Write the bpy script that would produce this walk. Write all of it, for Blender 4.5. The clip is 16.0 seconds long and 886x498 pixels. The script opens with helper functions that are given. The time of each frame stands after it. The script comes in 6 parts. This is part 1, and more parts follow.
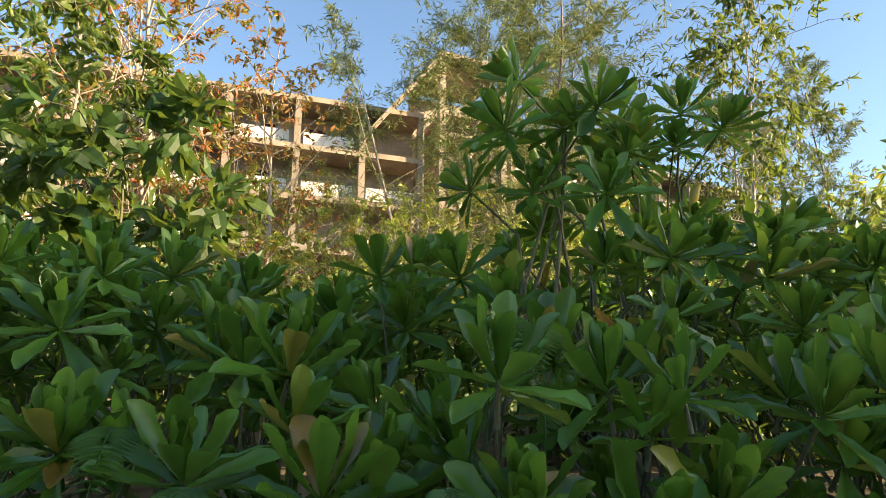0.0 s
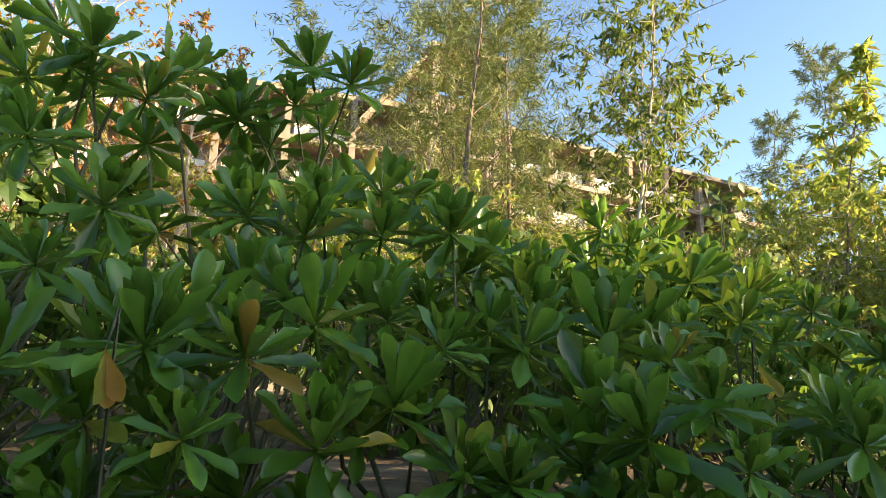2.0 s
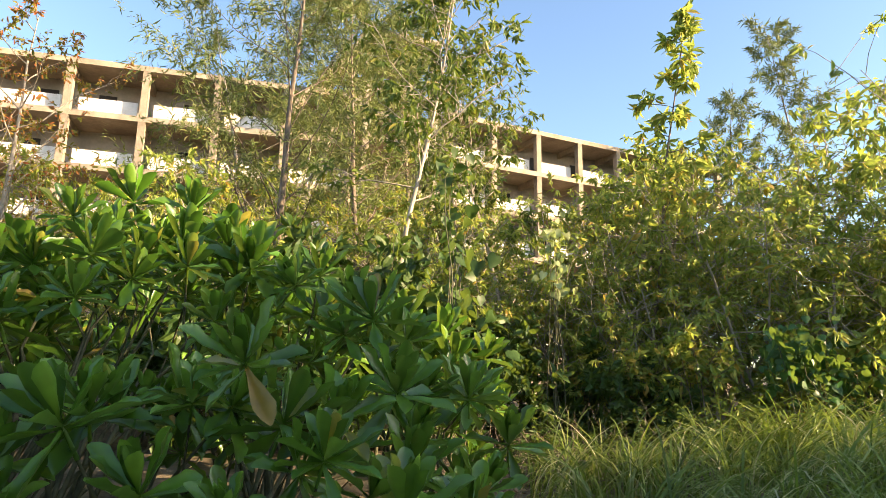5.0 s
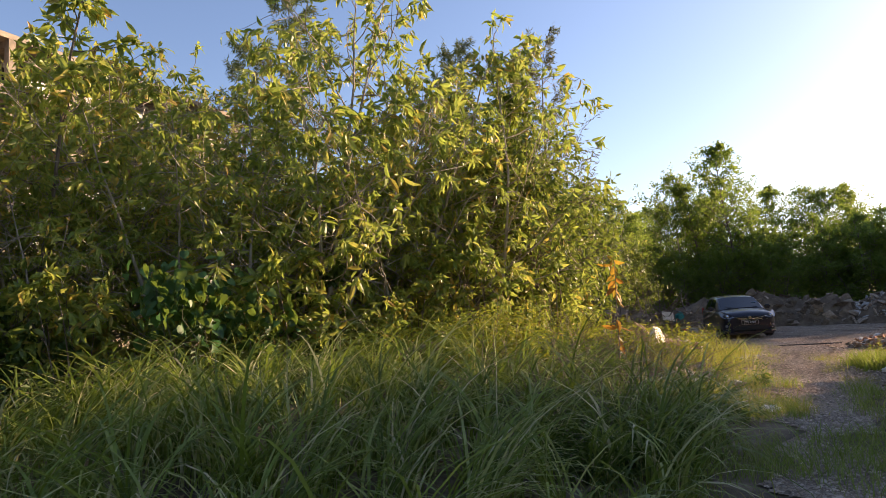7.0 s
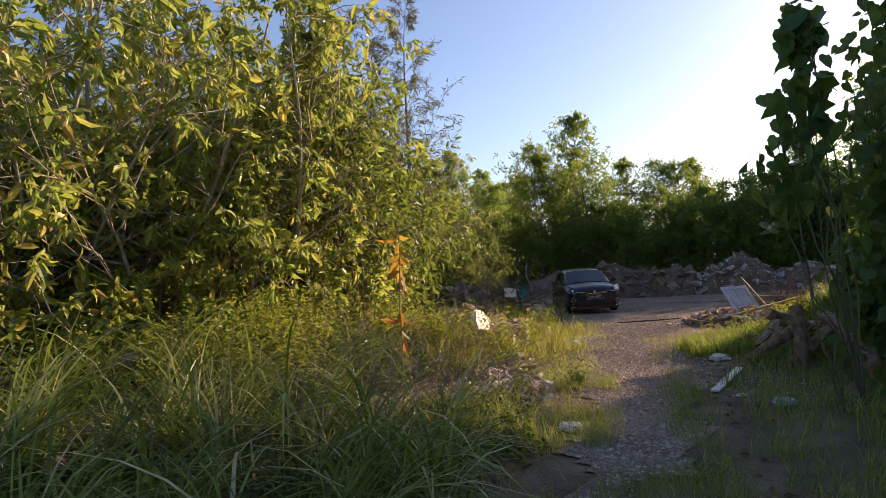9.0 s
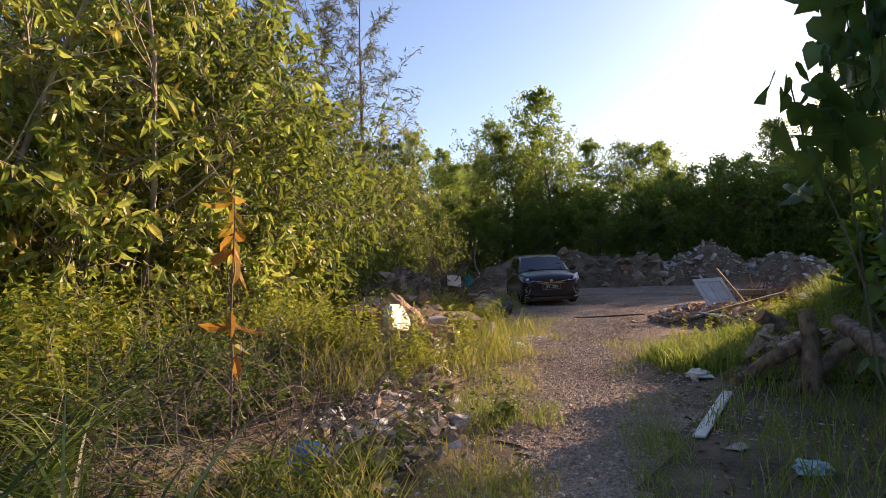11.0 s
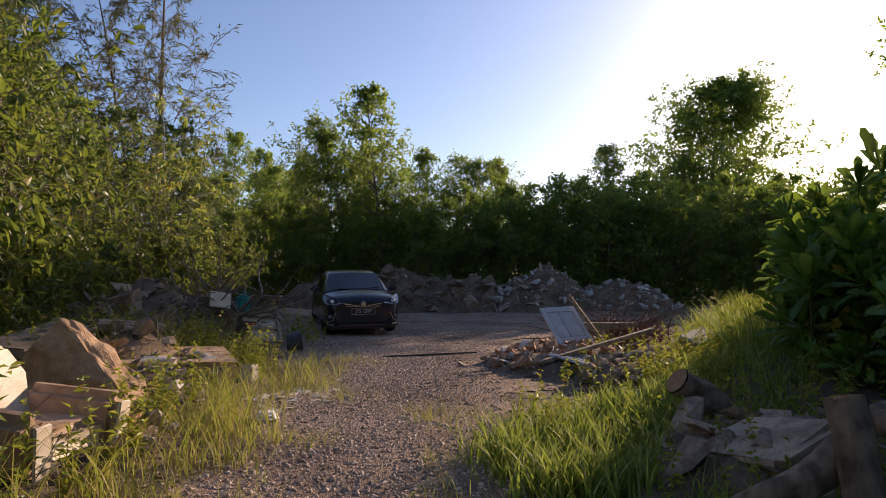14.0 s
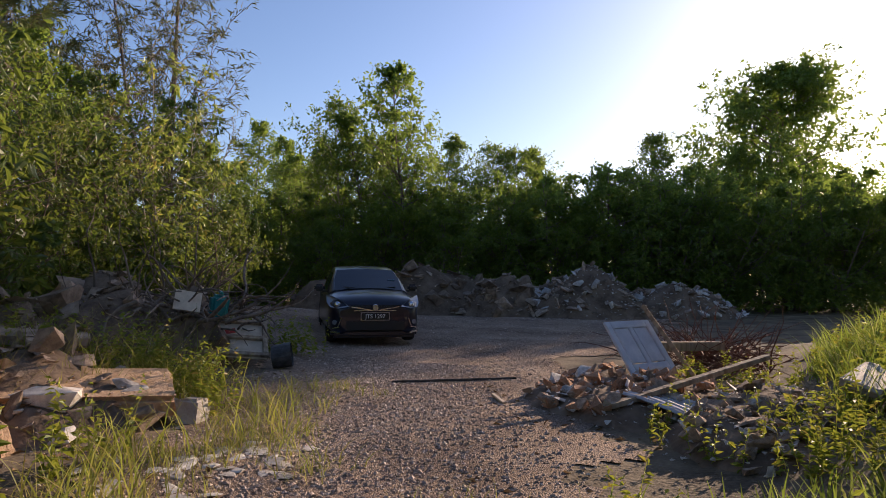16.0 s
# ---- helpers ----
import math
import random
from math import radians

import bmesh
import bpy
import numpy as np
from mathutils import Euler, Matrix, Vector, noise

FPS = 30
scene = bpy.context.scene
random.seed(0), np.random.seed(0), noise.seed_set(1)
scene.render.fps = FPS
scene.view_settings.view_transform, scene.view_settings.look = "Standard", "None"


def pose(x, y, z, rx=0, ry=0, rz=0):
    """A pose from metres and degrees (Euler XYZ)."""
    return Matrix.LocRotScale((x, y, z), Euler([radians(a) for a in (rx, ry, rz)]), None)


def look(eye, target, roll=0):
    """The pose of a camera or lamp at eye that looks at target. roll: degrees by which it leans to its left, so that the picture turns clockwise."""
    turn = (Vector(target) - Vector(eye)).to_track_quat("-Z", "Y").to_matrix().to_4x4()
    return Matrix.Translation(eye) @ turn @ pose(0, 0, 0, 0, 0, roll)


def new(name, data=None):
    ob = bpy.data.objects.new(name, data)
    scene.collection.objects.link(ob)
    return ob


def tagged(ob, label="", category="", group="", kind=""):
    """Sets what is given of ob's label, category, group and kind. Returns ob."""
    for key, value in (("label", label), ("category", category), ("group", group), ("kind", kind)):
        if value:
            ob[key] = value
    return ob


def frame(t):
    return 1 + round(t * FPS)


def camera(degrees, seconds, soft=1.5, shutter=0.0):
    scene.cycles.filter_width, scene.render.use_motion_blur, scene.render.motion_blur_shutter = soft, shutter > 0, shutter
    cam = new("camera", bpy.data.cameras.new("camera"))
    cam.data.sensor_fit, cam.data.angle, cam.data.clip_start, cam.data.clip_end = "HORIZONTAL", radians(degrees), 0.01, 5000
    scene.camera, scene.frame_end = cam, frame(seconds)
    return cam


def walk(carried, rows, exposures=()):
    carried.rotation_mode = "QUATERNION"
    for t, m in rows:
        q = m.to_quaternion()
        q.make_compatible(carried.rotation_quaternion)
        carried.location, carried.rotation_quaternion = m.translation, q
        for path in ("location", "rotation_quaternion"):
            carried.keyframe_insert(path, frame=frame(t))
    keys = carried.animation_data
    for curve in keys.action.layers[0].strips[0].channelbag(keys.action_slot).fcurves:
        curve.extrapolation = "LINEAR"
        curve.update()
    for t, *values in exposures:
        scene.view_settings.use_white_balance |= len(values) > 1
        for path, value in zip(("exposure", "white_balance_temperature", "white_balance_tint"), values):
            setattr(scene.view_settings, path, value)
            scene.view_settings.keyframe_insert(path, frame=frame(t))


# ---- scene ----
import functools

cam = camera(69.2, 16.0, soft=0.55)
PATH = [
    (0.0, 0.012, -0.059, 1.535, 102.55, -0.39, -3.71),
    (0.5, 0.722, -0.017, 1.504, 102.65, -0.37, -3.19),
    (1.0, 1.591, -0.002, 1.471, 102.48, -0.76, -2.25),
    (1.5, 2.409, 0.036, 1.459, 102.25, -1.50, -1.63),
    (2.0, 3.304, 0.145, 1.422, 102.14, -2.13, -0.42),
    (2.5, 4.000, 0.104, 1.418, 101.89, -2.39, 0.98),
    (3.0, 4.639, 0.167, 1.428, 101.62, -2.53, 2.52),
    (3.2, 4.913, 0.191, 1.465, 101.40, -2.78, 3.01),
    (5.3, 8.124, 0.950, 1.489, 101.24, 0.33, -1.16),
    (5.5, 8.425, 1.113, 1.474, 100.57, 0.30, -4.68),
    (6.0, 9.081, 1.461, 1.428, 99.01, 1.05, -16.35),
    (6.5, 9.712, 1.631, 1.414, 97.42, 2.07, -28.79),
    (7.0, 10.399, 1.858, 1.433, 95.92, 3.40, -38.76),
    (7.5, 11.147, 2.048, 1.457, 95.27, 4.08, -41.72),
    (8.0, 11.810, 2.245, 1.465, 94.61, 4.63, -44.63),
    (8.5, 12.380, 2.320, 1.533, 93.36, 4.44, -47.44),
    (8.7, 12.674, 2.368, 1.568, 93.01, 4.32, -48.47),
    (10.8, 15.360, 3.338, 1.559, 90.92, 3.42, -50.95),
    (11.0, 15.601, 3.472, 1.529, 91.00, 3.03, -52.19),
    (11.5, 16.362, 3.788, 1.486, 91.24, 2.37, -56.24),
    (12.0, 17.131, 4.077, 1.459, 91.91, 1.68, -60.54),
    (12.5, 17.825, 4.319, 1.452, 92.14, 1.18, -64.85),
    (13.0, 18.430, 4.571, 1.417, 92.14, 0.53, -67.91),
    (13.5, 19.062, 4.800, 1.394, 92.21, 0.65, -68.10),
    (14.0, 19.688, 5.054, 1.378, 92.35, 0.71, -66.63),
    (14.5, 20.361, 5.359, 1.383, 92.25, 0.06, -64.05),
    (15.0, 20.974, 5.623, 1.400, 92.11, -0.20, -63.47),
    (15.5, 21.525, 5.882, 1.399, 92.06, -0.30, -63.62),
    (16.0, 22.163, 6.147, 1.407, 92.13, -0.39, -64.06),
]
EXPOSURE = [(0.0, 1.7, 7250, 9), (2.5, 1.97, 7250, 9), (5.5, 1.93, 7300, 15), (7.0, 1.1, 7150, 24), (8.5, 0.85, 7000, 24), (11.0, 0.95, 6900, 26), (12.0, 0.8, 6850, 27), (13.0, 0.58, 6650, 25), (15.3, 0.38, 6450, 24), (16.0, 0.5, 6350, 23)]
walk(cam, [(t, pose(x, y, z, a, b, c)) for t, x, y, z, a, b, c in PATH], EXPOSURE)

# ---- light: a low sun ahead and to the right of the walk's end, clear sky ----
SUN_AZ, SUN_EL = 105.0, 17.0      # degrees clockwise from +y, degrees above the horizon
world = bpy.data.worlds.new("sky")
scene.world = world
world.use_nodes = True
wn = world.node_tree
sky = wn.nodes.new("ShaderNodeTexSky")
sky.sky_type, sky.sun_disc = "NISHITA", False
sky.sun_elevation, sky.sun_rotation = radians(SUN_EL), radians(SUN_AZ)
sky.air_density, sky.dust_density, sky.ozone_density = 1.0, 0.9, 3.0
wn.links.new(sky.outputs[0], wn.nodes["Background"].inputs[0])
wn.nodes["Background"].inputs[1].default_value = 0.12
sun = new("sun", bpy.data.lights.new("sun", "SUN"))
sun.data.energy, sun.data.angle, sun.data.color = 5.0, radians(0.55), (1.0, 0.78, 0.52)
_a, _e = radians(SUN_AZ), radians(SUN_EL)
sun.matrix_world = look((math.sin(_a) * math.cos(_e) * 80, math.cos(_a) * math.cos(_e) * 80, math.sin(_e) * 80), (0, 0, 0))


# ---- materials ----
def nodes_of(name):
    m = bpy.data.materials.new(name)
    m.use_nodes = True
    return m, m.node_tree.nodes, m.node_tree.links, m.node_tree.nodes["Principled BSDF"]


def ramp_of(N, stops):
    r = N.new("ShaderNodeValToRGB")
    el = r.color_ramp.elements
    while len(el) < len(stops):
        el.new(0.5)
    for e, (p, c) in zip(el, stops):
        e.position, e.color = p, (*c, 1)
    return r


def leaf_mat(name, stops, trans=0.35, rough=0.5, spec=0.4, tint=(0.45, 0.6, 0.08)):
    """Foliage: colour by leaf, mottled, with light passing through."""
    m, N, L, b = nodes_of(name)
    geo, info = N.new("ShaderNodeNewGeometry"), N.new("ShaderNodeObjectInfo")
    add = N.new("ShaderNodeMath"); add.operation = "ADD"
    fr = N.new("ShaderNodeMath"); fr.operation = "FRACT"
    L.new(geo.outputs["Random Per Island"], add.inputs[0]); L.new(info.outputs["Random"], add.inputs[1]); L.new(add.outputs[0], fr.inputs[0])
    r = ramp_of(N, stops)
    L.new(fr.outputs[0], r.inputs[0])
    tc, nz = N.new("ShaderNodeTexCoord"), N.new("ShaderNodeTexNoise")
    nz.inputs["Scale"].default_value, nz.inputs["Detail"].default_value = 9.0, 3.0
    L.new(tc.outputs["Object"], nz.inputs["Vector"])
    hsv = N.new("ShaderNodeHueSaturation")
    mr = N.new("ShaderNodeMapRange"); mr.inputs[1].default_value, mr.inputs[2].default_value, mr.inputs[3].default_value, mr.inputs[4].default_value = 0.3, 0.7, 0.7, 1.3
    L.new(nz.outputs["Fac"], mr.inputs[0]); L.new(mr.outputs[0], hsv.inputs["Value"]); L.new(r.outputs[0], hsv.inputs["Color"])
    L.new(hsv.outputs[0], b.inputs["Base Color"])
    b.inputs["Roughness"].default_value, b.inputs["Specular IOR Level"].default_value = rough, spec
    tr, mix = N.new("ShaderNodeBsdfTranslucent"), N.new("ShaderNodeMixShader")
    tm = N.new("ShaderNodeMix"); tm.data_type, tm.blend_type = "RGBA", "MIX"
    tm.inputs[0].default_value = 0.45
    L.new(hsv.outputs[0], tm.inputs[6]); tm.inputs[7].default_value = (*tint, 1)
    L.new(tm.outputs[2], tr.inputs[0])
    mix.inputs[0].default_value = trans
    L.new(b.outputs[0], mix.inputs[1]); L.new(tr.outputs[0], mix.inputs[2]); L.new(mix.outputs[0], N["Material Output"].inputs[0])
    return m


def rough_mat(name, c1, c2, scale=6.0, rough=0.85, bump=0.3, metal=0.0, fine=60.0, spec=0.3, c3=None, by_object=0.25):
    """Mineral, wood or painted surface: two scales of noise, bump, a shift from piece to piece."""
    m, N, L, b = nodes_of(name)
    tc = N.new("ShaderNodeTexCoord")
    n1, n2 = N.new("ShaderNodeTexNoise"), N.new("ShaderNodeTexNoise")
    n1.inputs["Scale"].default_value, n1.inputs["Detail"].default_value = scale, 6.0
    n2.inputs["Scale"].default_value, n2.inputs["Detail"].default_value = fine, 4.0
    L.new(tc.outputs["Object"], n1.inputs["Vector"]); L.new(tc.outputs["Object"], n2.inputs["Vector"])
    stops = [(0.3, c1), (0.7, c2)] if c3 is None else [(0.28, c1), (0.5, c2), (0.72, c3)]
    r = ramp_of(N, stops)
    mx = N.new("ShaderNodeMath"); mx.operation = "MULTIPLY_ADD"
    L.new(n2.outputs["Fac"], mx.inputs[0]); mx.inputs[1].default_value = 0.35
    sb = N.new("ShaderNodeMath"); sb.operation = "SUBTRACT"; sb.inputs[1].default_value = 0.175
    L.new(n1.outputs["Fac"], sb.inputs[0]); L.new(sb.outputs[0], mx.inputs[2]); L.new(mx.outputs[0], r.inputs[0])
    info, geo = N.new("ShaderNodeObjectInfo"), N.new("ShaderNodeNewGeometry")
    ad = N.new("ShaderNodeMath"); ad.operation = "ADD"
    fr = N.new("ShaderNodeMath"); fr.operation = "FRACT"
    L.new(info.outputs["Random"], ad.inputs[0]); L.new(geo.outputs["Random Per Island"], ad.inputs[1]); L.new(ad.outputs[0], fr.inputs[0])
    mr = N.new("ShaderNodeMapRange"); mr.inputs[3].default_value, mr.inputs[4].default_value = 1 - by_object, 1 + by_object
    L.new(fr.outputs[0], mr.inputs[0])
    hsv = N.new("ShaderNodeHueSaturation")
    L.new(r.outputs[0], hsv.inputs["Color"]); L.new(mr.outputs[0], hsv.inputs["Value"]); L.new(hsv.outputs[0], b.inputs["Base Color"])
    b.inputs["Roughness"].default_value, b.inputs["Metallic"].default_value, b.inputs["Specular IOR Level"].default_value = rough, metal, spec
    bp = N.new("ShaderNodeBump"); bp.inputs["Strength"].default_value, bp.inputs["Distance"].default_value = bump, 0.02
    L.new(n2.outputs["Fac"], bp.inputs["Height"]); L.new(bp.outputs[0], b.inputs["Normal"])
    return m


def bark_mat(name, c1, c2, stretch=0.15, scale=14.0):
    m, N, L, b = nodes_of(name)
    tc, mp, nz = N.new("ShaderNodeTexCoord"), N.new("ShaderNodeMapping"), N.new("ShaderNodeTexNoise")
    mp.inputs["Scale"].default_value = (1, 1, stretch)
    nz.inputs["Scale"].default_value, nz.inputs["Detail"].default_value = scale, 8.0
    L.new(tc.outputs["Object"], mp.inputs[0]); L.new(mp.outputs[0], nz.inputs["Vector"])
    r = ramp_of(N, [(0.32, c1), (0.68, c2)])
    L.new(nz.outputs["Fac"], r.inputs[0]); L.new(r.outputs[0], b.inputs["Base Color"])
    b.inputs["Roughness"].default_value = 0.9
    bp = N.new("ShaderNodeBump"); bp.inputs["Strength"].default_value, bp.inputs["Distance"].default_value = 0.6, 0.03
    L.new(nz.outputs["Fac"], bp.inputs["Height"]); L.new(bp.outputs[0], b.inputs["Normal"])
    return m


def plain_mat(name, c, rough=0.5, metal=0.0, spec=0.5, coat=0.0):
    m, N, L, b = nodes_of(name)
    b.inputs["Base Color"].default_value = (*c, 1)
    b.inputs["Roughness"].default_value, b.inputs["Metallic"].default_value = rough, metal
    b.inputs["Specular IOR Level"].default_value, b.inputs["Coat Weight"].default_value = spec, coat
    return m


SCAEVOLA = leaf_mat("glossy shrub leaf", [(0.0, (0.040, 0.105, 0.010)), (0.5, (0.076, 0.19, 0.016)), (0.93, (0.145, 0.28, 0.03)), (0.97, (0.28, 0.30, 0.04)), (1.0, (0.32, 0.17, 0.03))], 0.32, 0.3, 0.6)
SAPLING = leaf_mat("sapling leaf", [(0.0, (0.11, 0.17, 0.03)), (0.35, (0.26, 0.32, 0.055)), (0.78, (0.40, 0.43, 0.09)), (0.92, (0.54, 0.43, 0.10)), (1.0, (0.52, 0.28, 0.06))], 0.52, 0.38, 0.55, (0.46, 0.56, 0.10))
# Darker leaf green that also holds the shade on saplings by the rubble.
GREEN_SHADESAP = leaf_mat("shade-toned green leaf", [(0.0, (0.03, 0.06, 0.012)), (0.5, (0.06, 0.11, 0.022)), (0.9, (0.13, 0.17, 0.035)), (1.0, (0.26, 0.22, 0.05))], 0.4, 0.45, 0.4, (0.45, 0.55, 0.07))
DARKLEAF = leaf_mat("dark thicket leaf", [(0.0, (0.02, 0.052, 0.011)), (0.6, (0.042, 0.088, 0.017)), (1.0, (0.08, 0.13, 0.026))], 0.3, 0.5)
FARLEAF = leaf_mat("far tree leaf", [(0.0, (0.06, 0.11, 0.022)), (0.6, (0.11, 0.17, 0.032)), (1.0, (0.20, 0.25, 0.05))], 0.6, 0.4, 0.5)
NEEDLE = leaf_mat("casuarina needle", [(0.0, (0.13, 0.19, 0.06)), (0.6, (0.21, 0.27, 0.10)), (1.0, (0.35, 0.34, 0.15))], 0.55, 0.6, 0.2, (0.5, 0.5, 0.2))
DRYNEEDLE = leaf_mat("drying needle", [(0.0, (0.17, 0.14, 0.08)), (1.0, (0.27, 0.22, 0.13))], 0.35, 0.7, 0.2)
REDLEAF = leaf_mat("reddening leaf", [(0.0, (0.10, 0.16, 0.03)), (0.45, (0.20, 0.20, 0.04)), (0.7, (0.34, 0.16, 0.05)), (1.0, (0.40, 0.10, 0.05))], 0.4, 0.5, 0.3, (0.6, 0.35, 0.06))
ORANGELEAF = leaf_mat("orange sapling leaf", [(0.0, (0.25, 0.27, 0.04)), (0.5, (0.45, 0.25, 0.04)), (1.0, (0.42, 0.14, 0.03))], 0.45, 0.5, 0.3, (0.7, 0.4, 0.05))
PALELEAF = leaf_mat("pale leaf", [(0.0, (0.30, 0.36, 0.14)), (1.0, (0.45, 0.48, 0.25))], 0.4, 0.5)
VINELEAF = leaf_mat("vine leaf", [(0.0, (0.025, 0.08, 0.02)), (0.7, (0.04, 0.12, 0.03)), (1.0, (0.07, 0.16, 0.04))], 0.3, 0.42, 0.4)
LONGGRASS = leaf_mat("arching grass blade", [(0.0, (0.04, 0.07, 0.012)), (0.35, (0.10, 0.155, 0.022)), (0.66, (0.20, 0.265, 0.055)), (0.88, (0.35, 0.36, 0.14)), (1.0, (0.60, 0.52, 0.36))], 0.35, 0.45, 0.35)
GRASS = leaf_mat("long grass", [(0.0, (0.08, 0.14, 0.02)), (0.45, (0.16, 0.24, 0.04)), (0.75, (0.25, 0.31, 0.08)), (1.0, (0.42, 0.38, 0.20))], 0.42, 0.6, 0.2, (0.5, 0.6, 0.08))
DRYGRASS = leaf_mat("dry grass", [(0.0, (0.15, 0.17, 0.035)), (0.5, (0.30, 0.25, 0.065)), (1.0, (0.50, 0.36, 0.14))], 0.4, 0.6, 0.3)
WEED = leaf_mat("weed leaf", [(0.0, (0.09, 0.15, 0.02)), (0.5, (0.17, 0.24, 0.03)), (0.85, (0.27, 0.29, 0.05)), (1.0, (0.38, 0.26, 0.07))], 0.42, 0.5, 0.3, (0.55, 0.55, 0.06))
FERN = leaf_mat("fern", [(0.0, (0.05, 0.13, 0.04)), (1.0, (0.09, 0.19, 0.06))], 0.3, 0.5)
DEADLEAF = leaf_mat("dead leaf", [(0.0, (0.10, 0.06, 0.035)), (0.6, (0.19, 0.12, 0.07)), (1.0, (0.30, 0.22, 0.14))], 0.2, 0.8, 0.1, (0.3, 0.2, 0.08))
BARK = bark_mat("grey brown bark", (0.10, 0.07, 0.05), (0.28, 0.22, 0.17))
PALEBARK = bark_mat("pale bark", (0.25, 0.20, 0.15), (0.48, 0.42, 0.34))
STEM = bark_mat("green brown stem", (0.06, 0.06, 0.03), (0.16, 0.15, 0.08))
LOGBARK = bark_mat("log bark", (0.09, 0.06, 0.04), (0.34, 0.25, 0.17), 0.6, 13.0)
CUTWOOD = rough_mat("cut wood", (0.30, 0.17, 0.09), (0.45, 0.29, 0.17), 20, 0.8, 0.2)
CONCRETE = rough_mat("weathered concrete", (0.20, 0.16, 0.12), (0.40, 0.33, 0.25), 0.5, 0.9, 0.3, fine=5, by_object=0.1)
CONCRETE_IN = rough_mat("dim grey render", (0.20, 0.18, 0.16), (0.34, 0.31, 0.27), 0.6, 0.9, 0.2, fine=5, by_object=0.08)
WHITEWALL = rough_mat("old white paint", (0.60, 0.55, 0.47), (0.80, 0.77, 0.71), 0.9, 0.8, 0.15, fine=7, by_object=0.1)
# Near-black colour standing for the shade of rooms behind the openings.
ROOM_SHADE = rough_mat("painted room shade", (0.03, 0.03, 0.03), (0.06, 0.055, 0.05), 1.0, 0.9, 0.0)
SOIL = rough_mat("soil and litter", (0.055, 0.042, 0.028), (0.15, 0.115, 0.075), 1.5, 0.95, 0.8, fine=25, c3=(0.24, 0.19, 0.12), by_object=0)


def gravel_mat(name):
    """Loose stones of two sizes in dust, flattened by wheels along the track."""
    m, N, L, bs = nodes_of(name)
    tc = N.new("ShaderNodeTexCoord")
    big, small, nz = N.new("ShaderNodeTexVoronoi"), N.new("ShaderNodeTexVoronoi"), N.new("ShaderNodeTexNoise")
    big.inputs["Scale"].default_value, small.inputs["Scale"].default_value = 34.0, 95.0
    nz.inputs["Scale"].default_value, nz.inputs["Detail"].default_value = 0.8, 7.0
    for n in (big, small, nz):
        L.new(tc.outputs["Object"], n.inputs["Vector"])
    base = ramp_of(N, [(0.3, (0.17, 0.12, 0.09)), (0.5, (0.30, 0.22, 0.165)), (0.7, (0.44, 0.335, 0.25))])
    L.new(nz.outputs["Fac"], base.inputs[0])
    tone = N.new("ShaderNodeSeparateColor"); L.new(small.outputs["Color"], tone.inputs[0])
    mr = N.new("ShaderNodeMapRange"); mr.inputs[3].default_value, mr.inputs[4].default_value = 0.55, 1.5
    L.new(tone.outputs[0], mr.inputs[0])
    hsv = N.new("ShaderNodeHueSaturation")
    L.new(base.outputs[0], hsv.inputs["Color"]); L.new(mr.outputs[0], hsv.inputs["Value"]); L.new(hsv.outputs[0], bs.inputs["Base Color"])
    bs.inputs["Roughness"].default_value, bs.inputs["Specular IOR Level"].default_value = 0.95, 0.2
    add = N.new("ShaderNodeMath"); add.operation = "MULTIPLY_ADD"; add.inputs[1].default_value = 0.7
    L.new(big.outputs["Distance"], add.inputs[0]); L.new(small.outputs["Distance"], add.inputs[2])
    bp = N.new("ShaderNodeBump"); bp.invert = True
    bp.inputs["Strength"].default_value, bp.inputs["Distance"].default_value = 0.8, 0.02
    L.new(add.outputs[0], bp.inputs["Height"]); L.new(bp.outputs[0], bs.inputs["Normal"])
    return m


GRAVEL = gravel_mat("gravel track")
STONE = rough_mat("gravel stone", (0.26, 0.195, 0.15), (0.54, 0.44, 0.36), 12, 0.85, 0.4, by_object=0.5)
RUBBLE = rough_mat("broken concrete", (0.20, 0.145, 0.105), (0.46, 0.35, 0.26), 5, 0.92, 0.6, fine=35, by_object=0.35)
PALERUBBLE = rough_mat("pale tile shard", (0.36, 0.32, 0.28), (0.64, 0.60, 0.55), 6, 0.7, 0.3, by_object=0.3)
BRICK = rough_mat("brick piece", (0.34, 0.17, 0.09), (0.52, 0.31, 0.19), 9, 0.9, 0.5, by_object=0.3)
EARTH = rough_mat("earth heap", (0.09, 0.062, 0.042), (0.25, 0.18, 0.125), 2.5, 0.95, 0.9, fine=18, by_object=0.1)
ORANGEROCK = rough_mat("sandy aggregate", (0.40, 0.25, 0.14), (0.62, 0.43, 0.28), 9, 0.92, 0.9, fine=45, by_object=0.1)
OLDWOOD = bark_mat("old timber", (0.20, 0.14, 0.09), (0.44, 0.35, 0.25), 0.1, 12)
WHITEDOOR = rough_mat("faded pale blue paint", (0.42, 0.46, 0.54), (0.60, 0.63, 0.69), 5, 0.55, 0.2, by_object=0.05)
WHITEPAINT = rough_mat("dirty white plastic", (0.55, 0.54, 0.50), (0.80, 0.79, 0.75), 7, 0.5, 0.1, by_object=0.05)
CREAM = rough_mat("stained cream plastic", (0.46, 0.37, 0.27), (0.70, 0.65, 0.57), 5, 0.5, 0.1, by_object=0.05)
LEATHER = rough_mat("worn brown vinyl", (0.30, 0.19, 0.12), (0.48, 0.34, 0.24), 6, 0.6, 0.2, by_object=0.05)
TEAL = rough_mat("teal plastic", (0.01, 0.16, 0.16), (0.02, 0.28, 0.27), 8, 0.45, 0.05, by_object=0)
BLUE = rough_mat("blue plastic", (0.02, 0.12, 0.32), (0.05, 0.24, 0.50), 8, 0.4, 0.05, by_object=0)
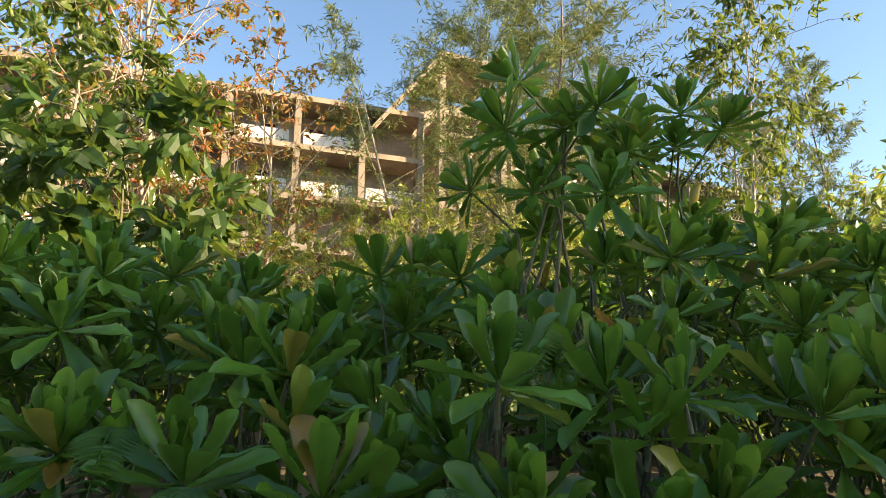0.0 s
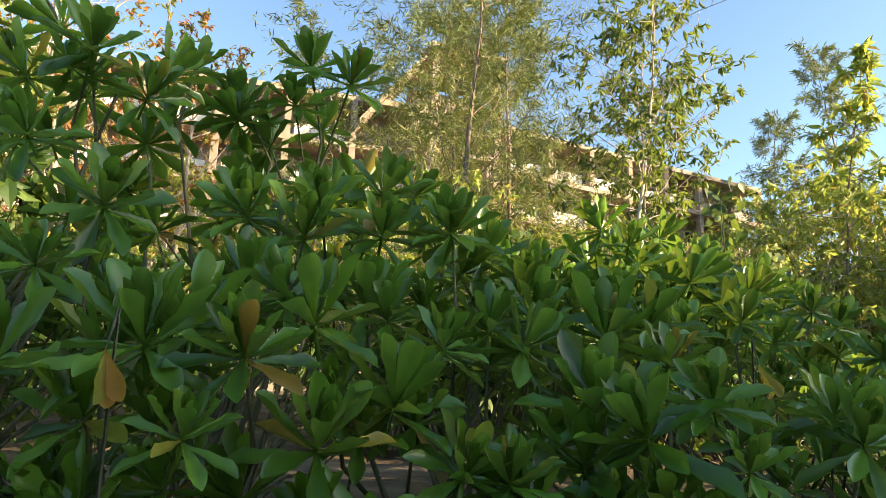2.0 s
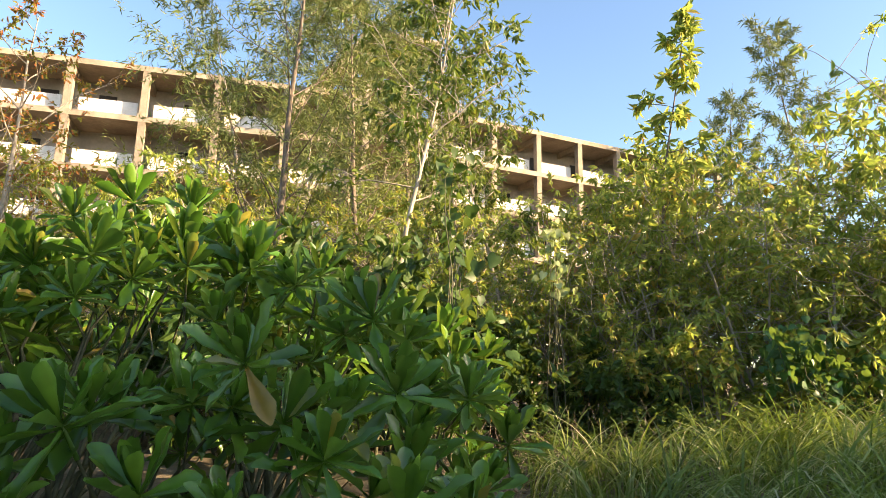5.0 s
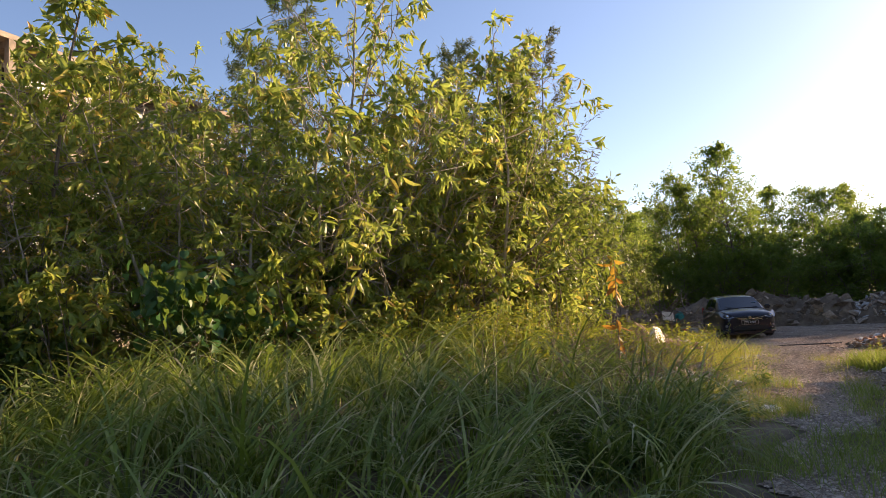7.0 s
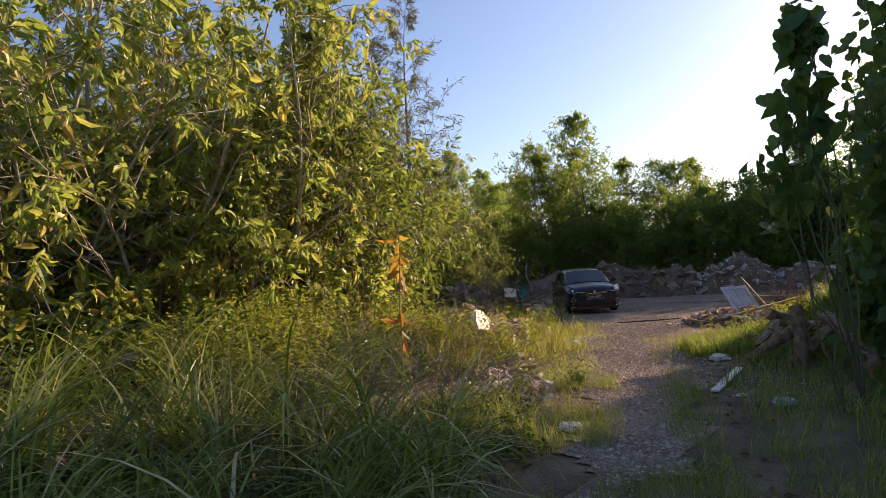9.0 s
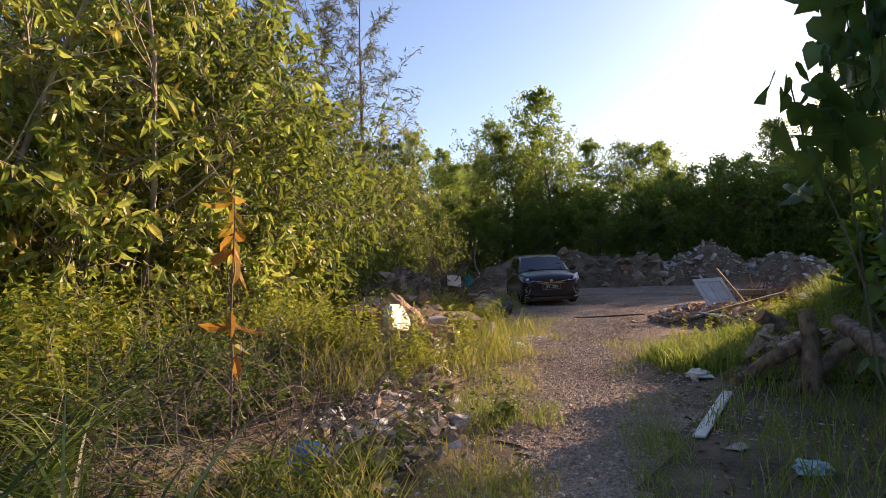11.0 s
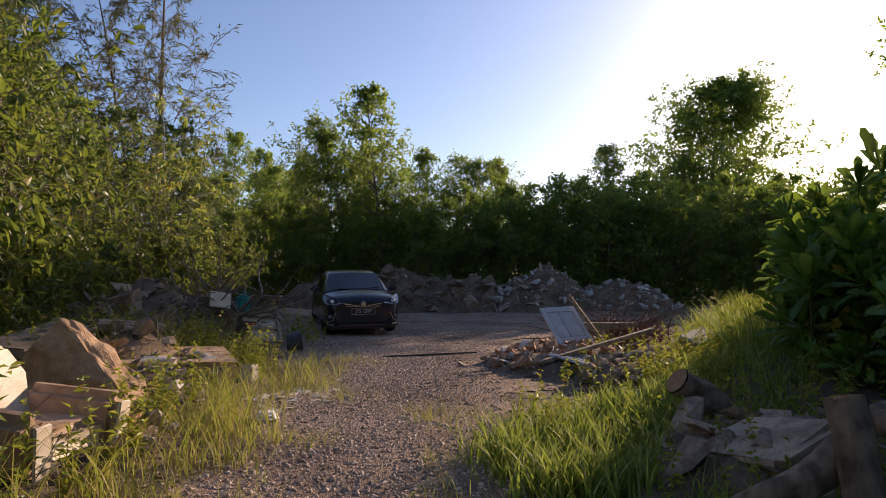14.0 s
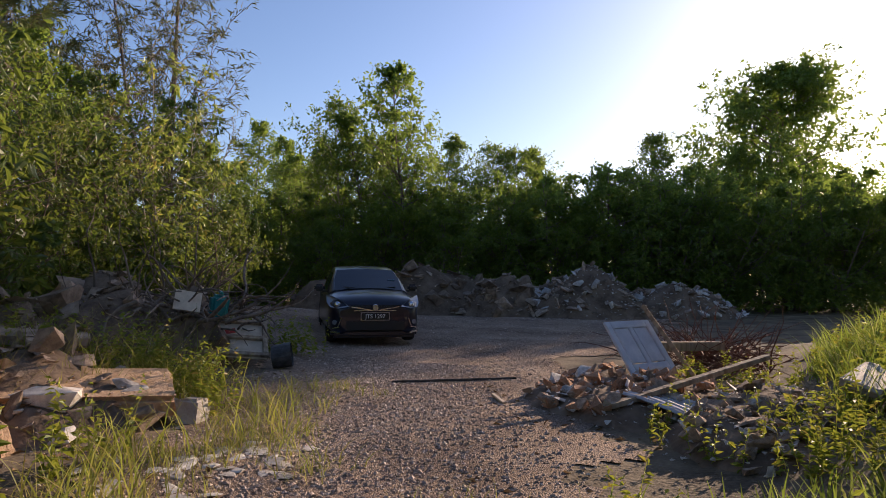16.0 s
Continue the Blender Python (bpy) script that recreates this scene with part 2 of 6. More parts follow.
CYANBAG = rough_mat("pale cyan plastic bag", (0.20, 0.42, 0.45), (0.45, 0.66, 0.68), 14, 0.4, 0.2, by_object=0.1)
GREYPLASTIC = rough_mat("black grey plastic", (0.03, 0.03, 0.03), (0.10, 0.10, 0.10), 8, 0.5, 0.1)
CARD = rough_mat("pale board", (0.50, 0.40, 0.29), (0.66, 0.55, 0.42), 7, 0.8, 0.1)
SHEET = rough_mat("grey roofing sheet", (0.24, 0.24, 0.25), (0.44, 0.44, 0.46), 4, 0.6, 0.2)
REDPAINT = plain_mat("red paint", (0.45, 0.03, 0.02), 0.6)
PAINT = plain_mat("dark blue metallic paint", (0.006, 0.007, 0.018), 0.3, 0.0, 0.4, 0.5)
GLASSM = plain_mat("tinted glass", (0.006, 0.010, 0.018), 0.04, 0.0, 0.4)
CHROME = plain_mat("chrome", (0.62, 0.63, 0.66), 0.2, 1.0)
LENS = plain_mat("lamp lens", (0.30, 0.31, 0.34), 0.12, 0.4, 0.6, 0.4)
TRIM = plain_mat("black trim", (0.01, 0.01, 0.011), 0.45)
TYRE = plain_mat("tyre rubber", (0.015, 0.015, 0.015), 0.8)
RIM = plain_mat("alloy rim", (0.35, 0.35, 0.37), 0.3, 0.9)
PLATE = plain_mat("black plate", (0.008, 0.008, 0.008), 0.4)
LETTER = plain_mat("white lettering", (0.75, 0.75, 0.75), 0.5)


# ---- building blocks ----
class Geo:
    """Collects vertices and faces, and makes one mesh of them."""

    def __init__(self):
        self.v, self.f, self.n = [], {3: [], 4: []}, 0

    def add(self, v, f):
        v, f = np.asarray(v, float), np.asarray(f, int)
        self.v.append(v.reshape(-1, 3)); self.f[f.shape[1]].append(f + self.n)
        self.n += self.v[-1].shape[0]

    def mesh(self, name, material, smooth=False):
        me = bpy.data.meshes.new(name)
        v = np.concatenate(self.v)
        loops, starts, k = [], [], 0
        for c in (3, 4):
            if self.f[c]:
                f = np.concatenate(self.f[c])
                loops.append(f.ravel()); starts.append(k + c * np.arange(len(f))); k += f.size
        loops, starts = np.concatenate(loops), np.concatenate(starts)
        me.vertices.add(len(v)); me.vertices.foreach_set("co", v.ravel())
        me.loops.add(len(loops)); me.loops.foreach_set("vertex_index", loops)
        me.polygons.add(len(starts)); me.polygons.foreach_set("loop_start", starts)
        me.update(calc_edges=True)
        me.polygons.foreach_set("use_smooth", np.full(len(starts), smooth))
        me.materials.append(material)
        me.validate()
        return me


def part(name, mesh, parent, label="", m=None):
    ob = new(name, mesh)
    ob.parent = parent
    if m is not None:
        ob.matrix_basis = m
    return tagged(ob, label)


def thing(name, label, category, m, group="", kind=""):
    ob = new(name)
    ob.empty_display_size = 0.2
    ob.matrix_basis = m
    return tagged(ob, label, category, group, kind)


def unit(a):
    return a / (np.linalg.norm(a, axis=-1, keepdims=True) + 1e-9)


def tube(geo, pts, r0, r1, sides=5, power=1.0):
    pts = np.asarray(pts, float)
    n = len(pts)
    d = unit(np.gradient(pts, axis=0))
    ref = np.where(np.abs(d[:, 2:3]) > 0.9, [[1.0, 0, 0]], [[0, 0, 1.0]])
    a = unit(np.cross(d, ref)); b = np.cross(d, a)
    r = r0 + (r1 - r0) * np.linspace(0, 1, n) ** power
    ang = np.linspace(0, 2 * np.pi, sides, endpoint=False)
    v = pts[:, None] + r[:, None, None] * (np.cos(ang)[None, :, None] * a[:, None] + np.sin(ang)[None, :, None] * b[:, None])
    i, j = np.meshgrid(np.arange(n - 1), np.arange(sides), indexing="ij")
    j2 = (j + 1) % sides
    f = np.stack([i * sides + j, i * sides + j2, (i + 1) * sides + j2, (i + 1) * sides + j], -1).reshape(-1, 4)
    geo.add(v, f)


# leaf shapes: rows of (along, across, up) and the faces between them
FOLD = (np.array([(0, 0, 0), (0.42, -1, 0.10), (1, 0, -0.12), (0.42, 1, 0.10)]), np.array([(0, 1, 2), (0, 2, 3)]))
LANCE = (np.array([(0, 0, 0), (0.28, -0.8, 0.09), (0.3, 0, 0.03), (0.28, 0.8, 0.09), (0.66, -0.75, 0.03), (0.68, 0, -0.03), (0.66, 0.75, 0.03), (1, 0, -0.2)]),
         np.array([(0, 2, 1), (0, 3, 2), (1, 2, 5), (1, 5, 4), (2, 3, 6), (2, 6, 5), (4, 5, 7), (5, 6, 7)]))
HEART = (np.array([(0.12, 0, 0), (0, -0.45, 0.03), (0.12, -0.9, 0.08), (0.42, -0.95, 0.08), (0.75, -0.5, 0.0), (1.05, 0, -0.16), (0.75, 0.5, 0.0), (0.42, 0.95, 0.08), (0.12, 0.9, 0.08), (0, 0.45, 0.03), (0.5, 0, -0.04)]),
         np.array([(10, 0, 1), (10, 1, 2), (10, 2, 3), (10, 3, 4), (10, 4, 5), (10, 5, 6), (10, 6, 7), (10, 7, 8), (10, 8, 9), (10, 9, 0)]))


def spatula(curl=0.25, rows=((0, .14), (.2, .3), (.42, .58), (.64, .88), (.80, .98), (.93, .66), (1.0, .16))):
    v, f = [], []
    for u, w in rows:
        up = curl * (u * u) * 1.0 - 0.05 * math.sin(3 * u)
        v += [(u, -w, up + 0.085 * w + 0.02 * math.sin(17 * u)), (u, 0, up - 0.02), (u, w, up + 0.085 * w + 0.02 * math.sin(15 * u + 2))]
    for i in range(len(rows) - 1):
        a = 3 * i
        f += [(a, a + 1, a + 4, a + 3), (a + 1, a + 2, a + 5, a + 4)]
    return np.array(v), np.array(f)


def leaves(geo, base, way, up, length, width, shape):
    tv, tf = shape
    way = unit(way)
    side = unit(np.cross(way, up)); nor = np.cross(side, way)
    length, width = np.broadcast_to(length, len(base)), np.broadcast_to(width, len(base))
    v = base[:, None] + way[:, None] * (length[:, None] * tv[None, :, 0])[..., None] + side[:, None] * (width[:, None] * tv[None, :, 1])[..., None] + nor[:, None] * (length[:, None] * tv[None, :, 2])[..., None]
    f = tf[None] + (np.arange(len(base)) * len(tv))[:, None, None]
    geo.add(v, f.reshape(-1, tf.shape[1]))


def blades(geo, base, height, lean_dir, lean, width, rng, seg=4):
    """Arching grass blades: upright at the foot, bent over towards lean_dir."""
    n = len(base)
    u = np.linspace(0, 1, seg + 1)
    bend = lean[:, None] * u[None]
    dz = np.cos(bend); dx = np.sin(bend)
    z = np.concatenate([np.zeros((n, 1)), np.cumsum((dz[:, 1:] + dz[:, :-1]) / 2, 1)], 1) / seg * height[:, None]
    x = np.concatenate([np.zeros((n, 1)), np.cumsum((dx[:, 1:] + dx[:, :-1]) / 2, 1)], 1) / seg * height[:, None]
    c = base[:, None] + x[..., None] * lean_dir[:, None]
    c[..., 2] += z
    turn = lean_dir[:, [1, 0, 2]] * [[-1, 1, 0]]
    tw = rng.normal(0, 0.6, n)
    side = unit(turn * np.cos(tw)[:, None] + lean_dir * np.sin(tw)[:, None])
    w = width[:, None] * (1 - u[None] ** 2.2 * 0.93)
    v = np.stack([c - side[:, None] * w[..., None], c + side[:, None] * w[..., None]], 2)
    k = 2 * np.arange(seg)
    f1 = np.stack([k, k + 1, k + 3, k + 2], -1)
    f = f1[None] + (np.arange(n) * 2 * (seg + 1))[:, None, None]
    geo.add(v, f.reshape(-1, 4))


def wiggle(p0, way, length, n, rng, bend=0.15, lift=0.0):
    """A branch as a line of n points that wanders and bends up (lift > 0) or down."""
    pts, d = [np.array(p0, float)], unit(np.array(way, float))
    for _ in range(n - 1):
        d = unit(d + rng.normal(0, bend, 3) + [0, 0, lift])
        pts.append(pts[-1] + d * length / (n - 1))
    return np.array(pts)


def along(pts, u):
    k = u * (len(pts) - 1)
    i = np.minimum(k.astype(int), len(pts) - 2)
    return pts[i] + (pts[i + 1] - pts[i]) * (k - i)[:, None]


def tree_meshes(seed, height, spread, limbs, twigs, per_twig, leaf, shape, mat, bark=BARK, clear=0.25, trunk_r=0.06, wide=0.3, droop=0.5, rise=0.9, top_narrow=0.75, stems=1, twig_len=0.35, cluster=0.6, lean=0.0, fuzz=0.02):
    """A trunk with limbs and twigs, and a crown of single leaves at the twigs."""
    rng = np.random.default_rng(seed)
    wood, crown = Geo(), Geo()
    B, W = [], []
    for s in range(stems):
        h = height * (1 if s == 0 else rng.uniform(0.6, 0.95))
        foot = np.array([0, 0, -0.15]) + (0 if s == 0 else 1) * np.append(rng.normal(0, 0.22, 2), 0)
        tr = wiggle(foot, (rng.normal(0, 0.06) + lean + (0.25 * rng.normal() if s else 0), rng.normal(0, 0.06) + (0.25 * rng.normal() if s else 0), 1), h + 0.15, 9, rng, 0.07, 0.05)
        tube(wood, tr, trunk_r * (1 if s == 0 else 0.7), trunk_r * 0.12, 6)
        n = max(3, limbs // stems)
        for k in range(n):
            u = clear + (1 - clear) * ((k + rng.uniform(0, 1)) / n)
            p = along(tr, np.array([min(u, 0.985)]))[0]
            az = 2.4 * k + rng.uniform(-0.6, 0.6)
            prof = math.sin(math.pi * min(1, 0.18 + 0.82 * (u - clear) / (1 - clear))) ** 0.6
            prof = max(prof, 0.25) * (1 - (1 - top_narrow) * u)
            ln = spread * prof * rng.uniform(0.65, 1.15)
            lb = wiggle(p, (math.cos(az), math.sin(az), rise * rng.uniform(0.5, 1.3)), ln, 6, rng, 0.14, 0.02)
            tube(wood, lb, trunk_r * 0.36 * (1.15 - u * 0.7), 0.006, 4)
            for q in range(twigs):
                uu = 0.25 + 0.75 * (q + rng.uniform(0, 1)) / twigs
                tp = along(lb, np.array([min(uu, 0.99)]))[0]
                tw = wiggle(tp, rng.normal(0, 1, 3) + [math.cos(az), math.sin(az), 0.4], ln * twig_len * rng.uniform(0.6, 1.3), 4, rng, 0.2, 0.0)
                tube(wood, tw, 0.007, 0.003, 3)
                t = 1 - rng.uniform(0, 1, per_twig) ** 1.5 * cluster
                B.append(along(tw, np.clip(t, 0, 0.999)) + rng.normal(0, fuzz, (per_twig, 3)))
                W.append(unit(tw[-1] - tw[0])[None] * 0.5 + rng.normal(0, 0.75, (per_twig, 3)) + [0, 0, -droop])
    B, W = np.concatenate(B), np.concatenate(W)
    ln = leaf * rng.uniform(0.6, 1.25, len(B))
    leaves(crown, B, W, rng.normal(0, 1.0, (len(B), 3)) + [0, 0, 0.35], ln, ln * wide * 0.5, shape)
    return wood.mesh("trunk", bark, True), crown.mesh("crown", mat)


def casuarina_meshes(seed, height, spread, limbs, mat, bark=BARK, n_twig=9, n_needle=26, needle=0.5, clear=0.12, trunk_r=0.16, width=0.004, rise=1.2, multi=1, twig_wood=0.0):
    """A feathery tree: thin rising limbs hung with long fine needles."""
    rng = np.random.default_rng(seed)
    wood, crown = Geo(), Geo()
    B, W = [], []
    for s in range(multi):
        tr = wiggle((0, 0, -0.2), (rng.normal(0, 0.05) + 0.22 * s * rng.choice([-1, 1]), rng.normal(0, 0.05) + 0.15 * s, 1), height * (1 - 0.12 * s), 10, rng, 0.05, 0.04)
        tube(wood, tr, trunk_r * (1 - 0.3 * s), 0.012, 6)
        for k in range(limbs // multi):
            u = clear + (1 - clear) * (k + rng.uniform(0, 1)) / (limbs // multi)
            p = along(tr, np.array([min(u, 0.99)]))[0]
            az = 2.4 * k + rng.uniform(-0.5, 0.5)
            ln = spread * (1.1 - 0.8 * u) * rng.uniform(0.7, 1.2)
            lb = wiggle(p, (math.cos(az), math.sin(az), rise * rng.uniform(0.6, 1.2)), ln, 7, rng, 0.10, 0.02)
            tube(wood, lb, 0.035 * (1.2 - u), 0.004, 4)
            for q in range(n_twig):
                uu = 0.2 + 0.8 * (q + rng.uniform(0, 1)) / n_twig
                tp = along(lb, np.array([min(uu, 0.99)]))[0]
                tw = wiggle(tp, rng.normal(0, 0.7, 3) + [math.cos(az), math.sin(az), 0.5], ln * 0.3, 4, rng, 0.15, -0.04)
                if twig_wood:
                    tube(wood, tw, twig_wood, 0.004, 3)
                t = rng.uniform(0.05, 1, n_needle)
                B.append(along(tw, np.clip(t, 0, 0.999)) + rng.normal(0, 0.08, (n_needle, 3)))
                W.append(unit(tw[-1] - tw[0])[None] * 0.7 + rng.normal(0, 0.6, (n_needle, 3)) + [0, 0, -0.35])
    B, W = np.concatenate(B), np.concatenate(W)
    ln = needle * rng.uniform(0.5, 1.3, len(B))
    leaves(crown, B, W, rng.normal(0, 1, (len(B), 3)), ln, np.full(len(B), width), FOLD)
    return wood.mesh("trunk", bark, True), crown.mesh("crown", mat)


def plant_tree(meshes, name, label, x, y, turn=0.0, scale=1.0, group="", tall=1.0):
    t = thing(name, label, "tree", Matrix.LocRotScale((x, y, ground_z(x, y)), Euler((0, 0, turn)), (scale, scale, scale * tall)), group)
    part("trunk", meshes[0], t)
    part("crown", meshes[1], t)
    return t


def box(geo, x0, y0, z0, x1, y1, z1):
    v = [(x0, y0, z0), (x1, y0, z0), (x1, y1, z0), (x0, y1, z0), (x0, y0, z1), (x1, y0, z1), (x1, y1, z1), (x0, y1, z1)]
    geo.add(v, [(0, 3, 2, 1), (4, 5, 6, 7), (0, 1, 5, 4), (1, 2, 6, 5), (2, 3, 7, 6), (3, 0, 4, 7)])


def bevelled(name, material, sx, sy, sz, bevel=0.01, seed=None, rough=0.0, seg=2):
    """A block with rounded or chipped edges."""
    bm = bmesh.new()
    bmesh.ops.create_cube(bm, size=1.0)
    bmesh.ops.scale(bm, vec=(sx, sy, sz), verts=bm.verts)
    bmesh.ops.bevel(bm, geom=bm.edges[:], offset=bevel, segments=seg, affect="EDGES")
    if rough:
        rng = np.random.default_rng(seed or 1)
        for v in bm.verts:
            v.co += Vector(rng.normal(0, rough, 3))
    me = bpy.data.meshes.new(name)
    bm.to_mesh(me); bm.free()
    me.materials.append(material)
    return me


def chunk(seed, material, flat=0.6, n=14, name="chunk"):
    """An angular broken piece about 1 m across: the hull of a few random points."""
    rng = np.random.default_rng(seed)
    bm = bmesh.new()
    p = rng.uniform(-0.5, 0.5, (n, 3)) * [1.0, 0.75, flat]
    vs = [bm.verts.new(q) for q in p]
    r = bmesh.ops.convex_hull(bm, input=vs)
    loose = [v for v in bm.verts if not v.link_faces]
    bmesh.ops.delete(bm, geom=loose, context="VERTS")
    me = bpy.data.meshes.new(name)
    bm.to_mesh(me); bm.free()
    me.materials.append(material)
    return me


# ---- ground: one sheet to the horizon, a low mound, a bank beside the track ----
def bump2(x, y, cx, cy, sx, sy):
    return np.exp(-((x - cx) / sx) ** 2 - ((y - cy) / sy) ** 2)


def smooth(a):
    a = np.clip(a, 0, 1)
    return a * a * (3 - 2 * a)


def ground_f(x, y):
    z = 0.50 * bump2(x, y, 13.4, 8.6, 3.2, 2.4) + 0.30 * bump2(x, y, 21.0, 11.8, 3.5, 2.4) + 0.65 * bump2(x, y, 18.2, 9.6, 2.4, 1.7)
    z = z + 0.62 * smooth((6.4 - y) / 2.0) * smooth((x - 22.5) / 4.5) * smooth((38 - x) / 5.0) + 0.5 * smooth((y - 12.5) / 6.0) * smooth((42 - x) / 8.0)
    z = z + 0.35 * smooth((y - 2.2) / 2.5) * smooth((9.5 - x) / 3.0) + 0.3 * smooth((1.2 - y) / 3.0)
    return z + 0.03 * np.sin(1.7 * x + 0.6 * y) * np.cos(1.3 * y - 0.4 * x)


def ground_z(x, y):
    return float(ground_f(np.array(float(x)), np.array(float(y))))


def track_centre(x):
    return np.interp(x, [-12, 0, 8, 12.4, 16, 20, 22, 24.7, 26, 30, 36], [-0.2, 0.0, 0.9, 2.5, 4.0, 5.7, 6.65, 8.2, 8.8, 10.6, 13.0])


def sheet(name, xs, ys, material, lift=0.0, keep=None):
    X, Y = np.meshgrid(xs, ys, indexing="ij")
    V = np.stack([X, Y, ground_f(X, Y) + lift], -1).reshape(-1, 3)
    i, j = np.meshgrid(np.arange(len(xs) - 1), np.arange(len(ys) - 1), indexing="ij")
    n = len(ys)
    F = np.stack([i * n + j, (i + 1) * n + j, (i + 1) * n + j + 1, i * n + j + 1], -1).reshape(-1, 4)
    if keep is not None:
        c = V[F].mean(1)
        F = F[keep(c[:, 0], c[:, 1])]
    g = Geo()
    g.add(V, F)
    return new(name, g.mesh(name, material, True))


far = [-1500, -700, -300, -150, -90, -60, -40, -30]
gx = np.concatenate([far, np.arange(-24, 60, 0.5), [64, 70, 80, 95, 120, 160, 300, 700, 1500]])
gy = np.concatenate([far, np.arange(-24, 40, 0.5), [44, 50, 60, 80, 110, 160, 300, 700, 1500]])
tagged(sheet("ground", gx, gy, SOIL), "brown soil strewn with leaf litter and dry stalks", "ground", "", "structure")


def on_track(x, y):
    edge = 0.35 * np.sin(2.1 * x) + 0.22 * np.sin(5.3 * x + 1) + 0.15 * np.sin(11 * y)
    strip = np.abs(y - track_centre(x)) < np.interp(x, [0, 12, 18, 22, 25, 27, 31], [0.6, 0.2, 0.45, 1.0, 1.6, 2.1, 2.6]) + 0.5 * edge
    yard = (((x - 38) / 7.5) ** 2 + ((y - 13) / 5.5) ** 2) < 1 + 0.3 * edge
    lane = (np.abs(y - 19.5 - 0.55 * (x - 37)) < 1.7 + 0.3 * edge) & (x > 33) & (x < 52)
    return (strip & (x < 36)) | yard | lane


tagged(sheet("track", np.arange(-10, 53, 0.15), np.arange(-1.5, 29, 0.15), GRAVEL, 0.012, on_track), "pale brown gravel track with loose stones", "track", "", "structure")


# ---- the unfinished building on the slope behind the trees ----
def wing(name, label, x0, y0, x1, y1, top, storeys, bay, step=3.2, depth=9.0):
    """A concrete frame block with open galleries. Its front runs from (x0, y0) to (x1, y1); local x along it, y into it."""
    length, turn = math.hypot(x1 - x0, y1 - y0), math.atan2(y1 - y0, x1 - x0)
    base = top - storeys * step
    house = thing(name, label, "building", Matrix.LocRotScale((x0, y0, base), Euler((0, 0, turn)), None))
    n = max(2, round(length / bay))
    b = length / n
    rng = np.random.default_rng(len(name))
    def single(nm, mat, *lim):
        g = Geo(); box(g, *lim); return g.mesh(nm, mat)
    slab = single("floor_slab", CONCRETE, 0, -0.12, -0.34, length, depth, 0)
    col = single("column", CONCRETE, -0.2, -0.2, 0, 0.2, 0.22, step - 0.34)
    back = single("back_wall", CONCRETE_IN, 0, 2.6, 0, length, 2.85, step - 0.34)
    beam = single("beam", CONCRETE, -0.14, 0.25, step - 0.34 - 0.42, 0.14, 2.6, step - 0.34)
    white = single("parapet", WHITEWALL, 0.45, 0.55, 0, b - 0.45, 0.68, 1.05)
    # Thin dark panel on the back wall; the room's shade is in its colour.
    opening = single("doorway", ROOM_SHADE, -0.5, 2.55, 0, 0.5, 2.6, 2.1)
    for s in range(storeys + 1):
        part("roof_slab" if s == storeys else "floor_slab", slab, house, "", pose(0, 0, s * step))
    part("foundation_wall", single("foundation_wall", CONCRETE, 0, 0.0, -base - 1.0, length, depth, -0.345), house)
    part("end_wall", single("end_wall", CONCRETE_IN, 0.02, 2.86, 0, 0.22, depth - 0.1, storeys * step - 0.35), house)
    part("end_wall", single("end_wall", CONCRETE_IN, length - 0.22, 2.86, 0, length - 0.02, depth - 0.1, storeys * step - 0.35), house)
    for s in range(storeys):
        part("back_wall", back, house, "", pose(0, 0, s * step))
        for k in range(n + 1):
            part("column", col, house, "", pose(min(max(k * b, 0.2), length - 0.2), 0.1, s * step))
            if 0 < k < n and s >= storeys - 3:
                part("beam", beam, house, "", pose(k * b, 0, s * step))
        for k in range(n):
            if rng.uniform() < 0.8:
                part("parapet", white, house, "peeling white parapet", pose(k * b, 0, s * step + 0.003))
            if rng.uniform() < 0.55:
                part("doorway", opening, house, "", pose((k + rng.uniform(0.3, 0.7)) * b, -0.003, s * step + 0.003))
    return house


wing("apartment_block", "derelict tan concrete apartment block with open galleries and white parapets", -34.0, 29.6, 1.2, 39.6, 19.5, 5, 3.9)
wing("apartment_block", "derelict tan concrete block with empty galleries, overgrown by trees", 7.4, 42.4, 31.0, 54.2, 19.5, 5, 3.55)


